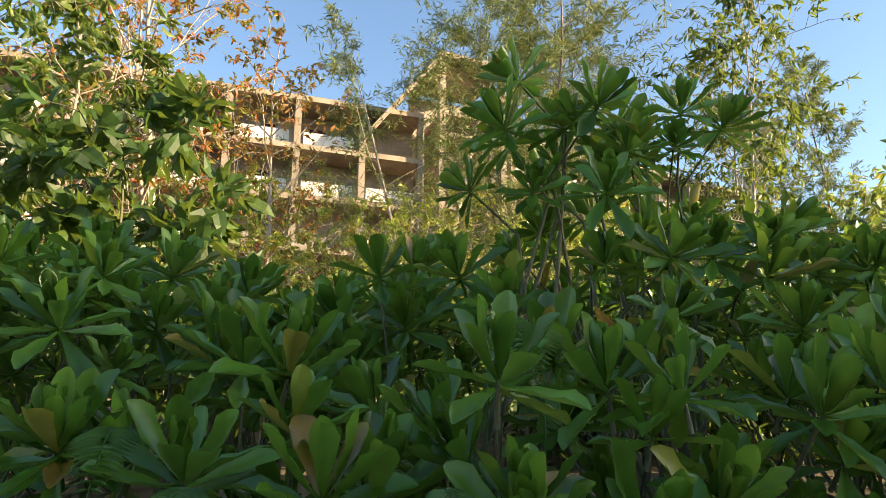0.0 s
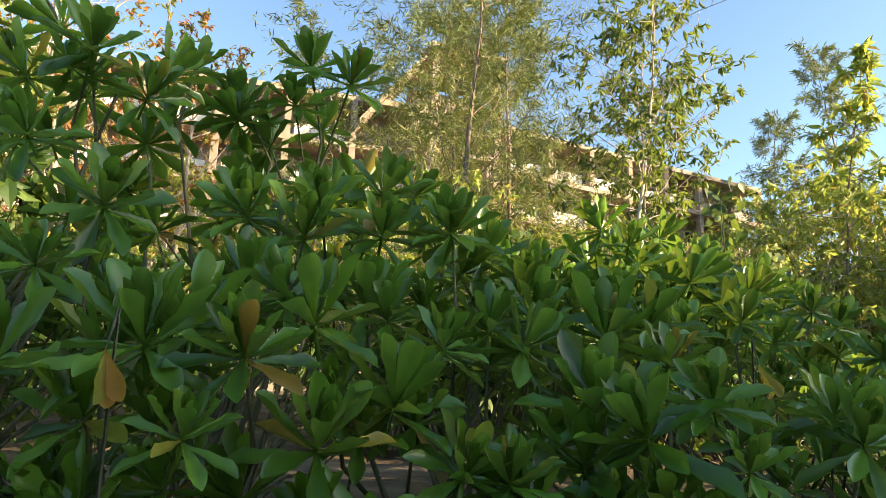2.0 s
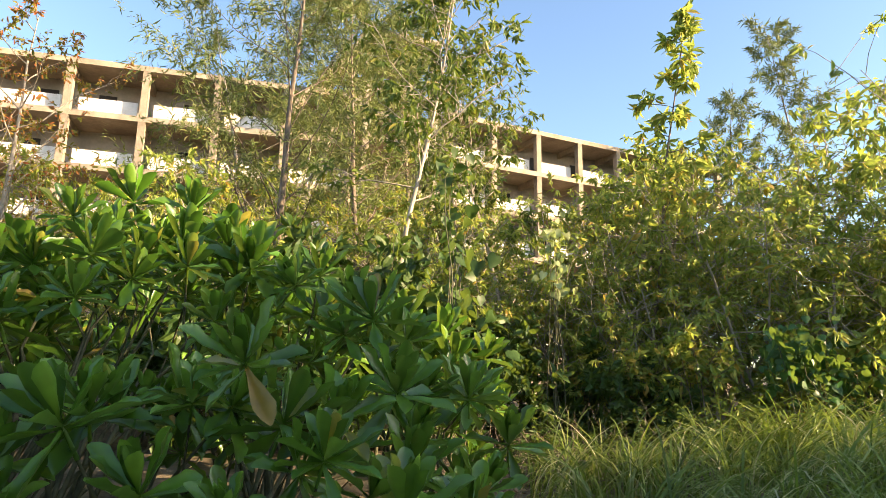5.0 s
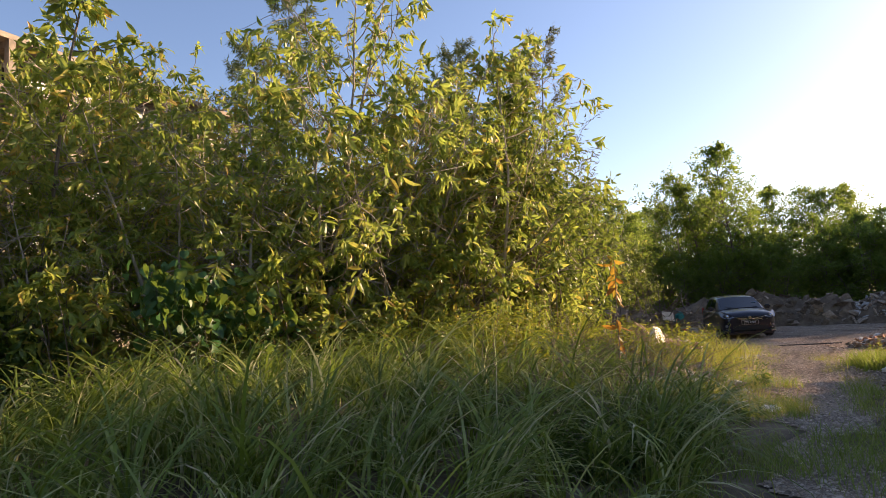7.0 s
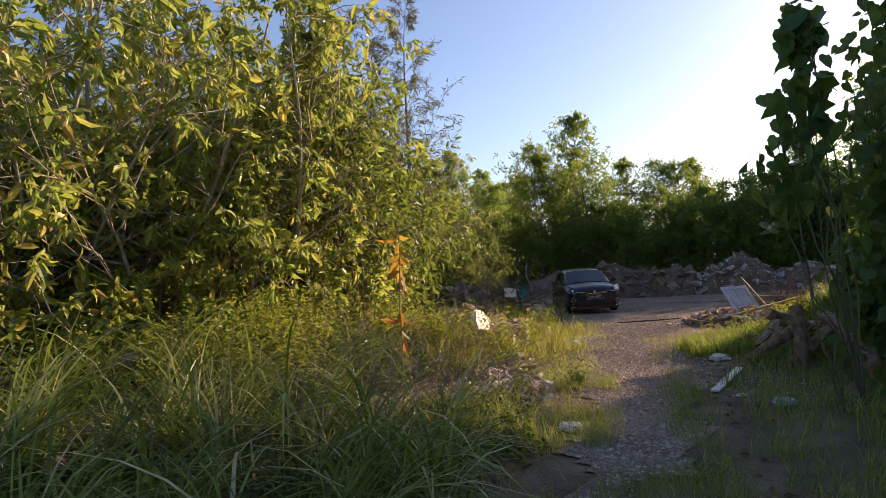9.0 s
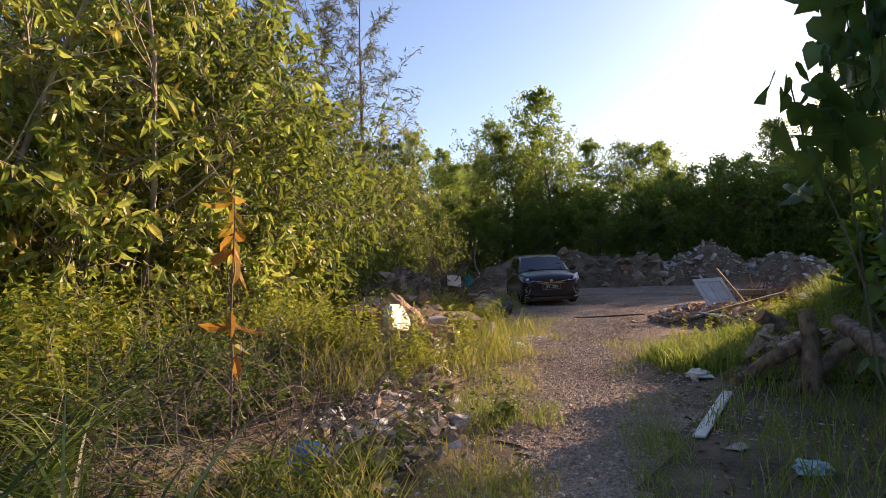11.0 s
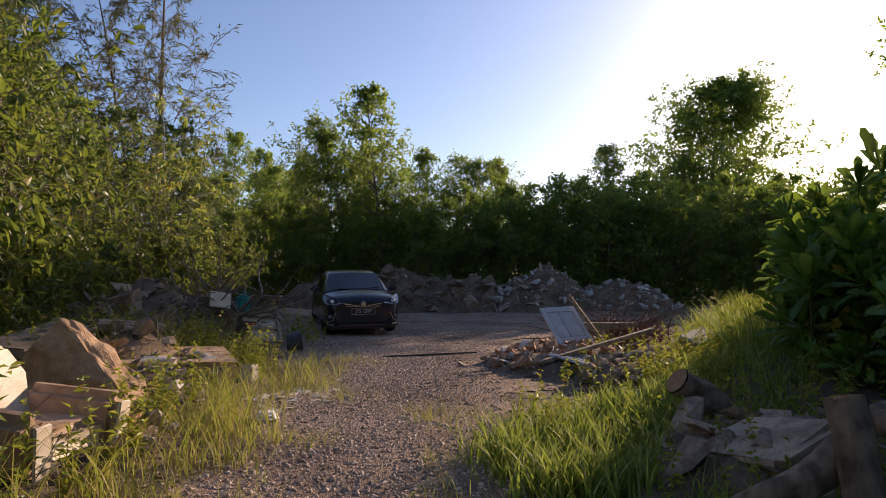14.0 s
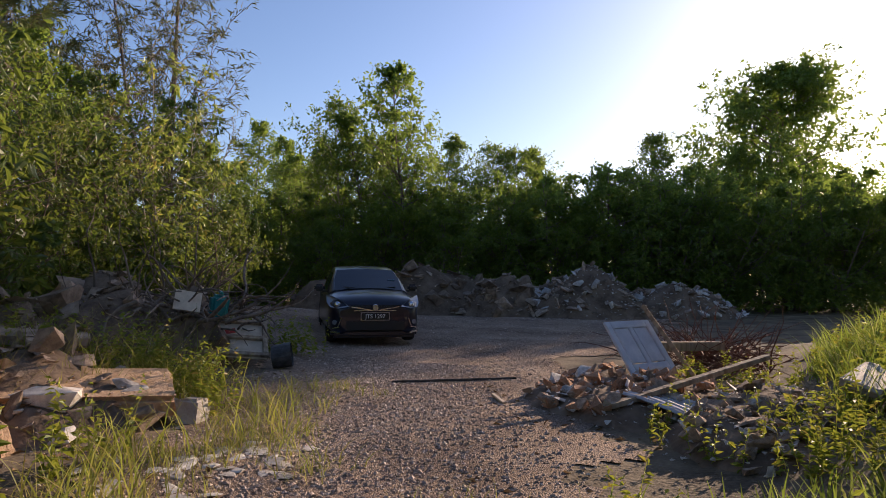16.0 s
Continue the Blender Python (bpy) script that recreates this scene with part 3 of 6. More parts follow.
def stair_tower():
    t = thing("stair_tower", "bare concrete stair tower with a sloping roof slab", "building", Matrix.LocRotScale((2.2, 38.6, 0), Euler((0, 0, 0.36)), None))
    w, d, h = 4.9, 5.5, 23.2
    for i, (x, y) in enumerate(((0.2, 0.2), (w - 0.2, 0.2), (0.2, d), (w - 0.2, d))):
        g = Geo(); box(g, x - 0.22, y - 0.22, -0.5, x + 0.22, y + 0.22, h)
        part("column", g.mesh("column", CONCRETE), t)
    for z in (3.5, 6.7, 9.9, 13.1, 16.3, 18.0, 19.5):
        g = Geo(); box(g, 0.43, 0.0, z - 0.3, w - 0.43, d, z)
        part("landing", g.mesh("landing", CONCRETE), t)
    g = Geo(); box(g, -0.2, -0.2, h + 0.003, w + 0.2, d + 0.4, h + 0.35)
    part("roof_slab", g.mesh("roof_slab", CONCRETE), t)
    g = Geo()
    a, b, c, e = (-0.23, 0.0, h - 0.1), (-0.23, d, h - 0.1), (-4.6, d, 17.4), (-4.6, 0.0, 17.4)
    lo = [(x, y, z - 0.4) for x, y, z in (a, b, c, e)]
    g.add([a, b, c, e, *lo], [(0, 1, 2, 3), (7, 6, 5, 4), (0, 3, 7, 4), (1, 0, 4, 5), (2, 1, 5, 6), (3, 2, 6, 7)])
    part("sloping_slab", g.mesh("sloping_slab", CONCRETE), t)
    g = Geo(); box(g, 0.43, d - 0.15, 0, w - 0.43, d - 0.01, h - 0.5)
    part("back_wall", g.mesh("back_wall", CONCRETE_IN), t)


stair_tower()

# ---- trees ----
saplings = [tree_meshes(100 + k, 6.5, 2.9, 34, 7, 11, 0.20, LANCE, SAPLING, PALEBARK, clear=0.16, trunk_r=0.055, wide=0.36, top_narrow=0.8, droop=0.75, rise=0.5, twig_len=0.42, cluster=0.35, fuzz=0.02, stems=2 + k % 2) for k in range(5)]
greens = [tree_meshes(110 + k, 6.5, 2.7, 40, 8, 11, 0.19, LANCE, GREEN_SHADESAP, BARK, clear=0.06, trunk_r=0.05, wide=0.42, top_narrow=0.7, droop=0.5, rise=0.7, twig_len=0.5, fuzz=0.05, stems=2) for k in range(3)]
thin = [tree_meshes(120 + k, 9.5, 1.3, 26, 4, 11, 0.30, LANCE, SAPLING, BARK, clear=0.3, trunk_r=0.05, wide=0.36, droop=0.6, rise=0.5, top_narrow=0.5, cluster=0.4) for k in range(2)]
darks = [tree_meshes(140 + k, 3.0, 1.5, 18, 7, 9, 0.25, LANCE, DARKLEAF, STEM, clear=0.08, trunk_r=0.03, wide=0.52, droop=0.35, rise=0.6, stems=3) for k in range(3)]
backs = [tree_meshes(160 + k, 9.0, 2.7, 40, 10, 18, 0.175, FOLD, FARLEAF, BARK, fuzz=0.08, cluster=0.8, twig_len=0.55, clear=0.12, trunk_r=0.11, wide=0.5, droop=0.3, rise=0.9, top_narrow=0.6) for k in range(5)]
bushes = [tree_meshes(180 + k, 5.0, 2.3, 32, 10, 18, 0.175, FOLD, FARLEAF, BARK, fuzz=0.08, cluster=0.8, twig_len=0.55, clear=0.04, trunk_r=0.08, wide=0.5, droop=0.3, rise=0.55, stems=3) for k in range(4)]
coarse = [tree_meshes(190 + k, 9.0, 3.2, 30, 7, 9, 0.5, FOLD, FARLEAF, BARK, clear=0.05, trunk_r=0.12, wide=0.6, droop=0.3, rise=0.8) for k in range(3)]
undergrowth = [tree_meshes(195 + k, 2.6, 1.2, 20, 6, 8, 0.21, LANCE, SAPLING, BARK, clear=0.05, trunk_r=0.025, wide=0.42, droop=0.5, rise=0.7, stems=4) for k in range(3)]
undergreens = [tree_meshes(197 + k, 2.6, 1.2, 20, 6, 9, 0.18, FOLD, GREEN_SHADESAP, BARK, clear=0.05, trunk_r=0.025, wide=0.5, droop=0.4, rise=0.7, stems=4) for k in range(2)]
airy = [tree_meshes(200 + k, 9.0, 2.6, 30, 9, 13, 0.18, FOLD, FARLEAF, PALEBARK, fuzz=0.09, cluster=0.9, twig_len=0.5, clear=0.4, trunk_r=0.10, wide=0.5, droop=0.2, rise=1.1, top_narrow=0.9) for k in range(2)]
pale_limbed = tree_meshes(203, 8.2, 2.6, 40, 7, 10, 0.26, LANCE, GREEN_SHADESAP, PALEBARK, clear=0.25, trunk_r=0.07, wide=0.42, droop=0.6, rise=0.6, top_narrow=0.85, cluster=0.4, stems=2)
casu = [casuarina_meshes(220 + k, 16.0, 7.6, 32, NEEDLE, PALEBARK if k == 0 else BARK, n_twig=11, n_needle=44, needle=0.27, width=0.0019, rise=1.0, multi=2 if k == 0 else 1) for k in range(2)]
casu_far = [casuarina_meshes(230 + k, 22.0, 5.6, 40, NEEDLE, BARK, n_twig=10, n_needle=28, needle=0.42, width=0.0035, clear=0.15) for k in range(2)]
drycasu = casuarina_meshes(240, 21.0, 6.8, 84, DRYNEEDLE, BARK, n_twig=12, n_needle=24, needle=0.36, width=0.0075, clear=0.12, rise=1.9, multi=4, trunk_r=0.22, twig_wood=0.026)
redtree = tree_meshes(250, 13.0, 5.0, 34, 9, 13, 0.19, LANCE, REDLEAF, PALEBARK, clear=0.25, trunk_r=0.13, wide=0.42, droop=0.4, rise=1.1, stems=2)
leaner = tree_meshes(255, 10.5, 2.6, 28, 7, 11, 0.21, LANCE, GREEN_SHADESAP, PALEBARK, clear=0.42, trunk_r=0.06, wide=0.34, droop=0.8, rise=0.8, lean=0.05)

plant_tree(redtree, "red_leaved_tree", "pale-trunked tree with green and rust-red leaves", -5.4, 14.6, 0.4)
plant_tree(redtree, "red_leaved_tree", "pale-trunked tree with green and rust-red leaves", -9.5, 17.5, 2.6, 0.95)
plant_tree(redtree, "red_leaved_tree", "pale-trunked tree with green and rust-red leaves", -3.4, 15.6, 4.4, 0.8)
plant_tree(pale_limbed, "leafy_tree", "leafy tree with broad dull green leaves before the building", -5.2, 9.8, 0.3, 1.0)
plant_tree(pale_limbed, "leafy_tree", "leafy tree with broad dull green leaves before the building", -7.4, 12.0, 2.3, 1.1)
plant_tree(leaner, "slender_tree", "slender tree with hanging grey-green and coppery leaves", 6.6, 11.6, 0.5)
plant_tree(leaner, "slender_tree", "slender tree with hanging grey-green and coppery leaves", 9.0, 13.6, 2.5, .82)
plant_tree(leaner, "slender_tree", "slender tree with hanging grey-green and coppery leaves", 8.0, 14.6, 4.1, .9)
plant_tree(casu[0], "casuarina_tree", "feathery casuarina with pale trunk and fine needles", 1.7, 23.5, 0.0, 1.15)
plant_tree(casu[1], "casuarina_tree", "slim feathery casuarina among the thicket", 6.2, 26.5, 1.0, 1.0)
plant_tree(casu[1], "casuarina_tree", "slim feathery casuarina among the thicket", 4.3, 25.5, 2.0, 1.1)
plant_tree(casu[1], "casuarina_tree", "dark feathery young casuarina before the building", 3.6, 15.5, 4.0, 0.8)
plant_tree(casu[1], "casuarina_tree", "dark feathery young casuarina before the building", 5.4, 17.5, 2.6, 0.7)
for x, y, s, r in ((34.5, 47.0, 1.28, 0.3), (29.6, 50.0, 1.12, 1.9), (26.0, 52.0, 0.8, 2.2), (39.5, 34.5, 0.72, 5.0), (36.0, 33.0, 0.85, 1.0), (-3.0, 48.0, 0.95, 3.1), (4.0, 52.0, 1.1, 0.1)):
    plant_tree(casu_far[int(r) % 2], "casuarina_tree", "tall hazy casuarina far behind the thicket", x, y, r, s)
plant_tree(drycasu, "half_bare_tree", "tall half-bare tree with grey drying needles", 43.8, 31.2, 0.2, 0.97)
for x, y, k, s, r in ((11.4, 14.2, 0, 1.0, 0.0), (19.8, 12.4, 1, 0.78, 4.0)):
    plant_tree(thin[k], "tall_sapling", "tall thin sapling with tiers of drooping yellow-green leaves", x, y, r, s)
SAP = [(10.4, 14.6, .82), (11.6, 13.4, .78), (12.8, 15.6, .95), (13.8, 13.6, .88), (14.9, 12.9, .88), (15.3, 14.8, .95), (16.4, 13.0, 1.22), (17.3, 14.2, 1.3), (17.8, 12.6, 1.15), (18.9, 13.3, 1.12), (19.7, 11.7, 1.0), (20.4, 13.2, 1.05),
       (21.4, 11.9, .92), (22.3, 13.4, 1.0), (21.3, 14.6, 1.1), (23.8, 14.2, .95), (25.2, 15.2, .95), (24.4, 16.4, 1.1), (26.8, 16.5, .8), (27.6, 18.2, .95), (29.0, 17.4, .55), (13.9, 17.2, .8), (16.0, 17.6, .9), (19.0, 16.4, 1.05), (9.0, 16.4, .8), (7.4, 17.2, .75), (22.6, 17.4, 1.1), (13.2, 16.2, 1.12), (14.3, 15.9, 1.12), (12.4, 16.8, 1.05)]
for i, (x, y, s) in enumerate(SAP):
    # From here on their shade is put into the darker leaf colour.
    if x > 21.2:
        plant_tree(greens[i % 3], "sapling_tree", "bushy green sapling beside the rubble, shade put into its leaf colour", x, y, 1.7 * i, s, "thicket saplings")
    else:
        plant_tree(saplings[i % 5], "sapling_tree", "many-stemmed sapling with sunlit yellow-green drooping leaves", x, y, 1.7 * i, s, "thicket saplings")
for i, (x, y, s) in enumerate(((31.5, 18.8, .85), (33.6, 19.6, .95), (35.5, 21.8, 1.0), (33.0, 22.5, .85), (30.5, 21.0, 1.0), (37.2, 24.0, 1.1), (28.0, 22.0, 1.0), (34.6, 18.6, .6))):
    plant_tree((saplings if i == 1 else greens)[i % 3], "sapling_tree", "bushy sapling behind the rubble, lit yellow-green" if i == 1 else "dense green sapling behind the rubble, shade put into its leaf colour", x, y, 2.1 * i, s * 0.95, "thicket saplings")
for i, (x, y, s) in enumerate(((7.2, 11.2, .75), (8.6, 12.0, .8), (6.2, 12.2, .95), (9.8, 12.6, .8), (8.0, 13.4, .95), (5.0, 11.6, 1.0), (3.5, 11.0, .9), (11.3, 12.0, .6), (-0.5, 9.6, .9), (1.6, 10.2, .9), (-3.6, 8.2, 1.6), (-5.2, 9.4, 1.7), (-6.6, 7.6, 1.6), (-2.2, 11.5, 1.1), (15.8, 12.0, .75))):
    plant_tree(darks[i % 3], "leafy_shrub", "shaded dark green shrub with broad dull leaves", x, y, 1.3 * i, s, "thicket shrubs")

# far belt of trees around the yard and behind the building
FAR = [(45.5, 19.4, 2, 1.12), (45.3, 21.6, 0, .93), (47.5, 25.5, 1, .85), (50.5, 28.0, 3, .9), (52, 24, 2, .9), (55, 33, 0, 1.1), (66.8, 46, 4, 1.65), (64, 40, 1, 1.2), (72, 42, 2, 1.3), (60, 36, 3, 1.1), (48.0, 30.5, 2, .8), (44.0, 29.0, 4, .8),
       (37.0, 28.0, 0, .9), (33.0, 27.0, 1, .95), (29.0, 27.0, 2, .95), (24.0, 24.0, 3, .9), (20.0, 23.0, 4, .85), (40.0, 33.0, 1, 1.0), (48.5, 22.0, 4, .9), (51.0, 20.0, 0, .9), (54, 16, 1, .9), (57, 12, 3, .95), (60, 7, 2, .9), (63, 2, 0, .8), (65, -4, 4, .9)]
for i, (x, y, k, s) in enumerate(FAR):
    plant_tree(backs[k], "broadleaf_tree", "green broadleaf tree in the belt round the yard", x, y, 1.9 * i, s, "belt trees")
for i, (x, y, s) in enumerate(((43.6, 21.5, .8), (45.0, 17.4, .85), (46.2, 15.2, .9), (47.0, 13.2, 1.0), (47.6, 11.4, 1.1), (48.3, 9.6, 1.05), (49.2, 7.6, 1.0), (50.0, 5.6, 1.0), (51.0, 3.4, 1.0), (52.5, 1.0, 1.0), (54.0, -1.6, 1.0), (44.0, 23.6, .9), (42.6, 25.8, .9), (49.5, 12.5, 1.2), (50.5, 9.0, 1.2), (48.8, 16.2, 1.1), (40.8, 26.6, .8), (55.5, 5.0, 1.2), (58, -3, 1.2), (56.5, 1.0, 1.2), (47.2, 18.6, 1.0), (45.6, 20.2, .9), (46.6, 16.6, 1.0), (47.8, 14.4, 1.0), (48.6, 11.0, 1.1), (49.6, 9.0, 1.1), (50.6, 7.0, 1.1), (51.6, 5.0, 1.1), (53.2, 3.0, 1.1), (44.6, 25.4, 1.0), (46.4, 27.4, 1.0), (38.6, 27.4, .9), (36.2, 26.2, .9), (50.5, 17.5, 1.2), (51.5, 14.5, 1.2), (52.5, 11.5, 1.2), (53.5, 8.0, 1.2), (50.0, 20.5, 1.1), (49.0, 23.5, 1.1), (48.0, 20.6, 1.0), (54.5, 4.0, 1.2), (55.5, 0.0, 1.2))):
    plant_tree(bushes[i % 4], "hedge_bush", "dense dark green bush behind the rubble heaps", x, y, 1.1 * i, s, "belt bushes")
for i, (x, y, s) in enumerate(((5.6, 9.8, 1.0), (6.6, 10.6, 1.1), (4.4, 10.4, 1.1), (7.6, 11.4, 1.05), (5.2, 11.2, 1.25))):
    plant_tree(darks[i % 3], "leafy_shrub", "shaded dark green shrub with broad dull leaves", x, y, 2.3 * i, s, "thicket shrubs")
plant_tree(airy[0], "light_crowned_tree", "light-crowned tree seen against the bright sky", 52.6, 18.6, 0.4, 0.86)
plant_tree(airy[1], "light_crowned_tree", "light-crowned tree seen against the bright sky", 53.4, 17.0, 2.4, 0.84)
plant_tree(airy[0], "light_crowned_tree", "light-crowned tree beside the lit green one", 45.9, 22.6, 3.4, 0.98)
big = tree_meshes(270, 15.0, 6.4, 48, 11, 24, 0.26, FOLD, FARLEAF, BARK, fuzz=0.12, cluster=1.0, twig_len=0.36, clear=0.15, trunk_r=0.25, wide=0.5, droop=0.25, rise=1.0, top_narrow=0.8)
broad = tree_meshes(273, 14.4, 6.6, 76, 13, 24, 0.33, FOLD, FARLEAF, BARK, fuzz=0.12, cluster=1.0, twig_len=0.42, clear=0.12, trunk_r=0.25, wide=0.5, droop=0.4, rise=0.75, top_narrow=0.85)
plant_tree(broad, "spreading_tree", "large spreading tree dark against the sun's glare", 66.5, 5.4, 0.5, 0.93)
# Trees mostly out of view, placed to keep sun off track and shrubs.
for i, (x, y, s) in enumerate(((30.5, -4.3, .95), (34.0, -3.5, .95), (36.5, -4.6, .9), (40.5, -3.2, .9), (27.0, -6.0, .9), (45.0, -4.4, .9), (36, -7, .95), (31, -8.5, .95), (23.0, -6.0, .7), (18.0, -6.0, .55))):
    plant_tree(big, "shading_tree", "large leafy tree, mostly out of view, placed to shade the track", x, y, 2.3 * i, s * 0.78, "shading trees", 1.12)
# The last two bushes are added at the far right, to shade the bank.
for i, (x, y, s) in enumerate(((21.8, 2.0, .62), (23.4, 1.4, .7), (19.4, 1.2, .5), (25.6, 1.6, .65), (17, -0.6, .6), (14, -2, .7), (10, -3.2, .8), (5, -3.6, .8), (0, -3.4, .8), (-5, -3, .8), (-8.5, 3, .9), (-8, 10, 1.0), (31.5, 1.0, .62), (34.4, 0.4, .55))):
    plant_tree(bushes[i % 4], "hedge_bush", "dense dark green bush along the shaded side of the track", x, y, 2.9 * i, s, "roadside bushes")
for i in range(46):
    a = radians(-75 + 250 * i / 45)
    x, y = 20 + 95 * math.cos(a), 15 + 95 * math.sin(a)
    plant_tree(coarse[i % 3], "broadleaf_tree", "distant green tree of the surrounding woods", x, y, 1.3 * i, 1.3 + 0.3 * math.sin(5 * i), "distant trees")
for i in range(44):
    rng = np.random.default_rng(500 + i)
    u = i / 43
    x = 10.2 + 24 * u + rng.uniform(-0.5, 0.5)
    y = float(np.interp(x, [10, 14, 18, 21, 24, 28, 34], [12.4, 11.6, 11.2, 10.9, 13.2, 16.4, 18.6])) + rng.uniform(-0.3, 1.6)
    # Past x 23.5 the shrubs take the same shade-darkened leaf colour.
    plant_tree(undergreens[i % 2] if x > 23.5 else undergrowth[i % 3], "leafy_shrub", "low green shrub at the foot of the saplings", x, y, 1.7 * i, rng.uniform(0.55, 1.05), "undergrowth")
rng = np.random.default_rng(77)
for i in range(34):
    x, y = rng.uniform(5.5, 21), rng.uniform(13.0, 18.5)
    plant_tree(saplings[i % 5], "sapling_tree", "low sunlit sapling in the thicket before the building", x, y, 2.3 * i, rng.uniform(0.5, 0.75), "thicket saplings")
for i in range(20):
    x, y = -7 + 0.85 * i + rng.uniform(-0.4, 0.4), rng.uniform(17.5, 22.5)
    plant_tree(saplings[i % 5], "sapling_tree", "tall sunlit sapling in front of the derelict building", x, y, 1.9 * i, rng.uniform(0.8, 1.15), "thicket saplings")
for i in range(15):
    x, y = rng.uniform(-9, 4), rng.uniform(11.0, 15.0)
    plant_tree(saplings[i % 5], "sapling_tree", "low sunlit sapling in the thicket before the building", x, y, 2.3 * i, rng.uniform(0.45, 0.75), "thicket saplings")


# ---- sea-lettuce shrubs: rosettes of glossy spatula leaves on bare stems ----
LEAF_OUT = spatula(-0.22)
LEAF_MID = spatula(0.02)
LEAF_IN = spatula(0.18)


def rosette_leaves(seed, count=18):
    """Leaf by leaf: the base way, up vector, length, half width and shape of one rosette."""
    rng = np.random.default_rng(seed)
    out = []
    for k in range(count):
        q = k / (count - 1)
        az = 2.399 * k + rng.uniform(-0.25, 0.25)
        el = radians(86 - 105 * q ** 1.5 + rng.uniform(-9, 9))
        rad = np.array([math.cos(az), math.sin(az), 0])
        way = rad * math.cos(el) + np.array([0, 0, math.sin(el)])
        up = -rad * math.sin(el) + np.array([0, 0, math.cos(el)]) + rng.normal(0, 0.15, 3)
        ln = (0.15 + 0.10 * min(1, q * 1.8)) * rng.uniform(0.85, 1.12)
        out.append((np.array([0, 0, 0.05 * (1 - q)]), way, up, ln, ln * rng.uniform(0.135, 0.165), LEAF_IN if q < 0.3 else LEAF_MID if q < 0.65 else LEAF_OUT))
    return out


def rosette_mesh(seed, count=16):
    g = Geo()
    for base, way, up, ln, w, shape in rosette_leaves(seed, count):
        leaves(g, base[None], way[None], up[None], ln, w, shape)
    tube(g, [(0, 0, -0.10), (0, 0, 0.0), (0, 0, 0.06)], 0.009, 0.005, 5)
    return g.mesh("rosette", SCAEVOLA, True)


ROSETTES = [rosette_mesh(600 + k, 20 + k % 6) for k in range(8)]


def leaf_meshes(seed):
    out = []
    for base, way, up, ln, w, shape in rosette_leaves(seed, 18):
        g = Geo()
        leaves(g, base[None], way[None], up[None], ln, w, shape)
        out.append(g.mesh("leaf", SCAEVOLA, True))
    return out


SPLIT = [leaf_meshes(640 + k) for k in range(3)]


def canopy(x, y):
    """Height of the shrubs' outer surface in the first stretch of the walk."""
    d = y - shrub_front(x)
    z = 1.16 + 0.42 * min(max(d, 0), 2.5) - 0.5 * max(0, d - 4.0)
    z += 1.35 * math.exp(-((x - 1.0) / 0.6) ** 2 - ((y - 4.0) / 0.7) ** 2) + 1.5 * math.exp(-((x - 2.5) / 0.55) ** 2 - ((y - 5.0) / 0.7) ** 2) + 0.85 * math.exp(-((x - 1.8) / 0.9) ** 2 - ((y - 4.7) / 1.0) ** 2)
    z += 1.1 * math.exp(-((x - 4.9) / 0.35) ** 2 - ((y - 6.2) / 0.6) ** 2) + 0.3 * math.exp(-((x + 1.6) / 0.8) ** 2 - ((y - 3.6) / 0.8) ** 2)
    z -= 0.45 * math.exp(-((x + 0.5) / 0.6) ** 2 - ((y - 3.9) / 1.3) ** 2)
    z += 0.26 * math.sin(2.7 * x + 1.3 * y) * math.cos(2.1 * y - 0.8 * x)
    z -= 0.30 * max(0, x - 5.4) - 0.5 * math.exp(-((x - 6.3) / 1.0) ** 2 - ((y - 6.2) / 1.0) ** 2)
    return z


def shrub_front(x):
    return 1.95 + 0.27 * max(x - 0.5, 0)


def shrub(name, label, spots, rng, near=None, group="", foot_h=0.0):
    """One shrub from rosette spots (x, y, z, tilt x, tilt y, size)."""
    cx, cy = np.mean([s[0] for s in spots]), np.mean([s[1] for s in spots])
    gz = ground_z(cx, cy)
    t = thing(name, label, "shrub", pose(cx, cy, gz), group)
    g = Geo()
    feet = [np.append(rng.normal(0, 0.25, 2), -0.15) for _ in range(5)]
    for i, (x, y, z, ax, ay, s) in enumerate(spots):
        p = np.array([x - cx, y - cy, z - gz])
        nrm = unit(np.array([ax, ay, 1.0]))
        m = Matrix.LocRotScale(p, Vector(nrm).to_track_quat("Z", "Y") @ Euler((0, 0, rng.uniform(0, 6.3))).to_quaternion(), Vector((s, s, s)))
        if near is not None and near(x, y, z):
            r = part("rosette", STALK, t, "", m)
            for lm in SPLIT[i % 3]:
                part("leaf", lm, r)
        else:
            part("rosette", ROSETTES[int(rng.integers(8))], t, "", m)
        if i % 2 == 0:
            f = feet[i % 5]
            a = p - nrm * 0.06
            q = a - nrm * 0.35 * s
            mid = f * 0.5 + q * 0.5 + rng.normal(0, 0.08, 3)
            tube(g, [a, q, mid * 0.6 + q * 0.4 + [0, 0, -0.1], mid, f], 0.008, 0.022, 5)
    part("woody_frame", g.mesh("woody_frame", STEM, True), t, "bare brown-green branching stems")
    return t


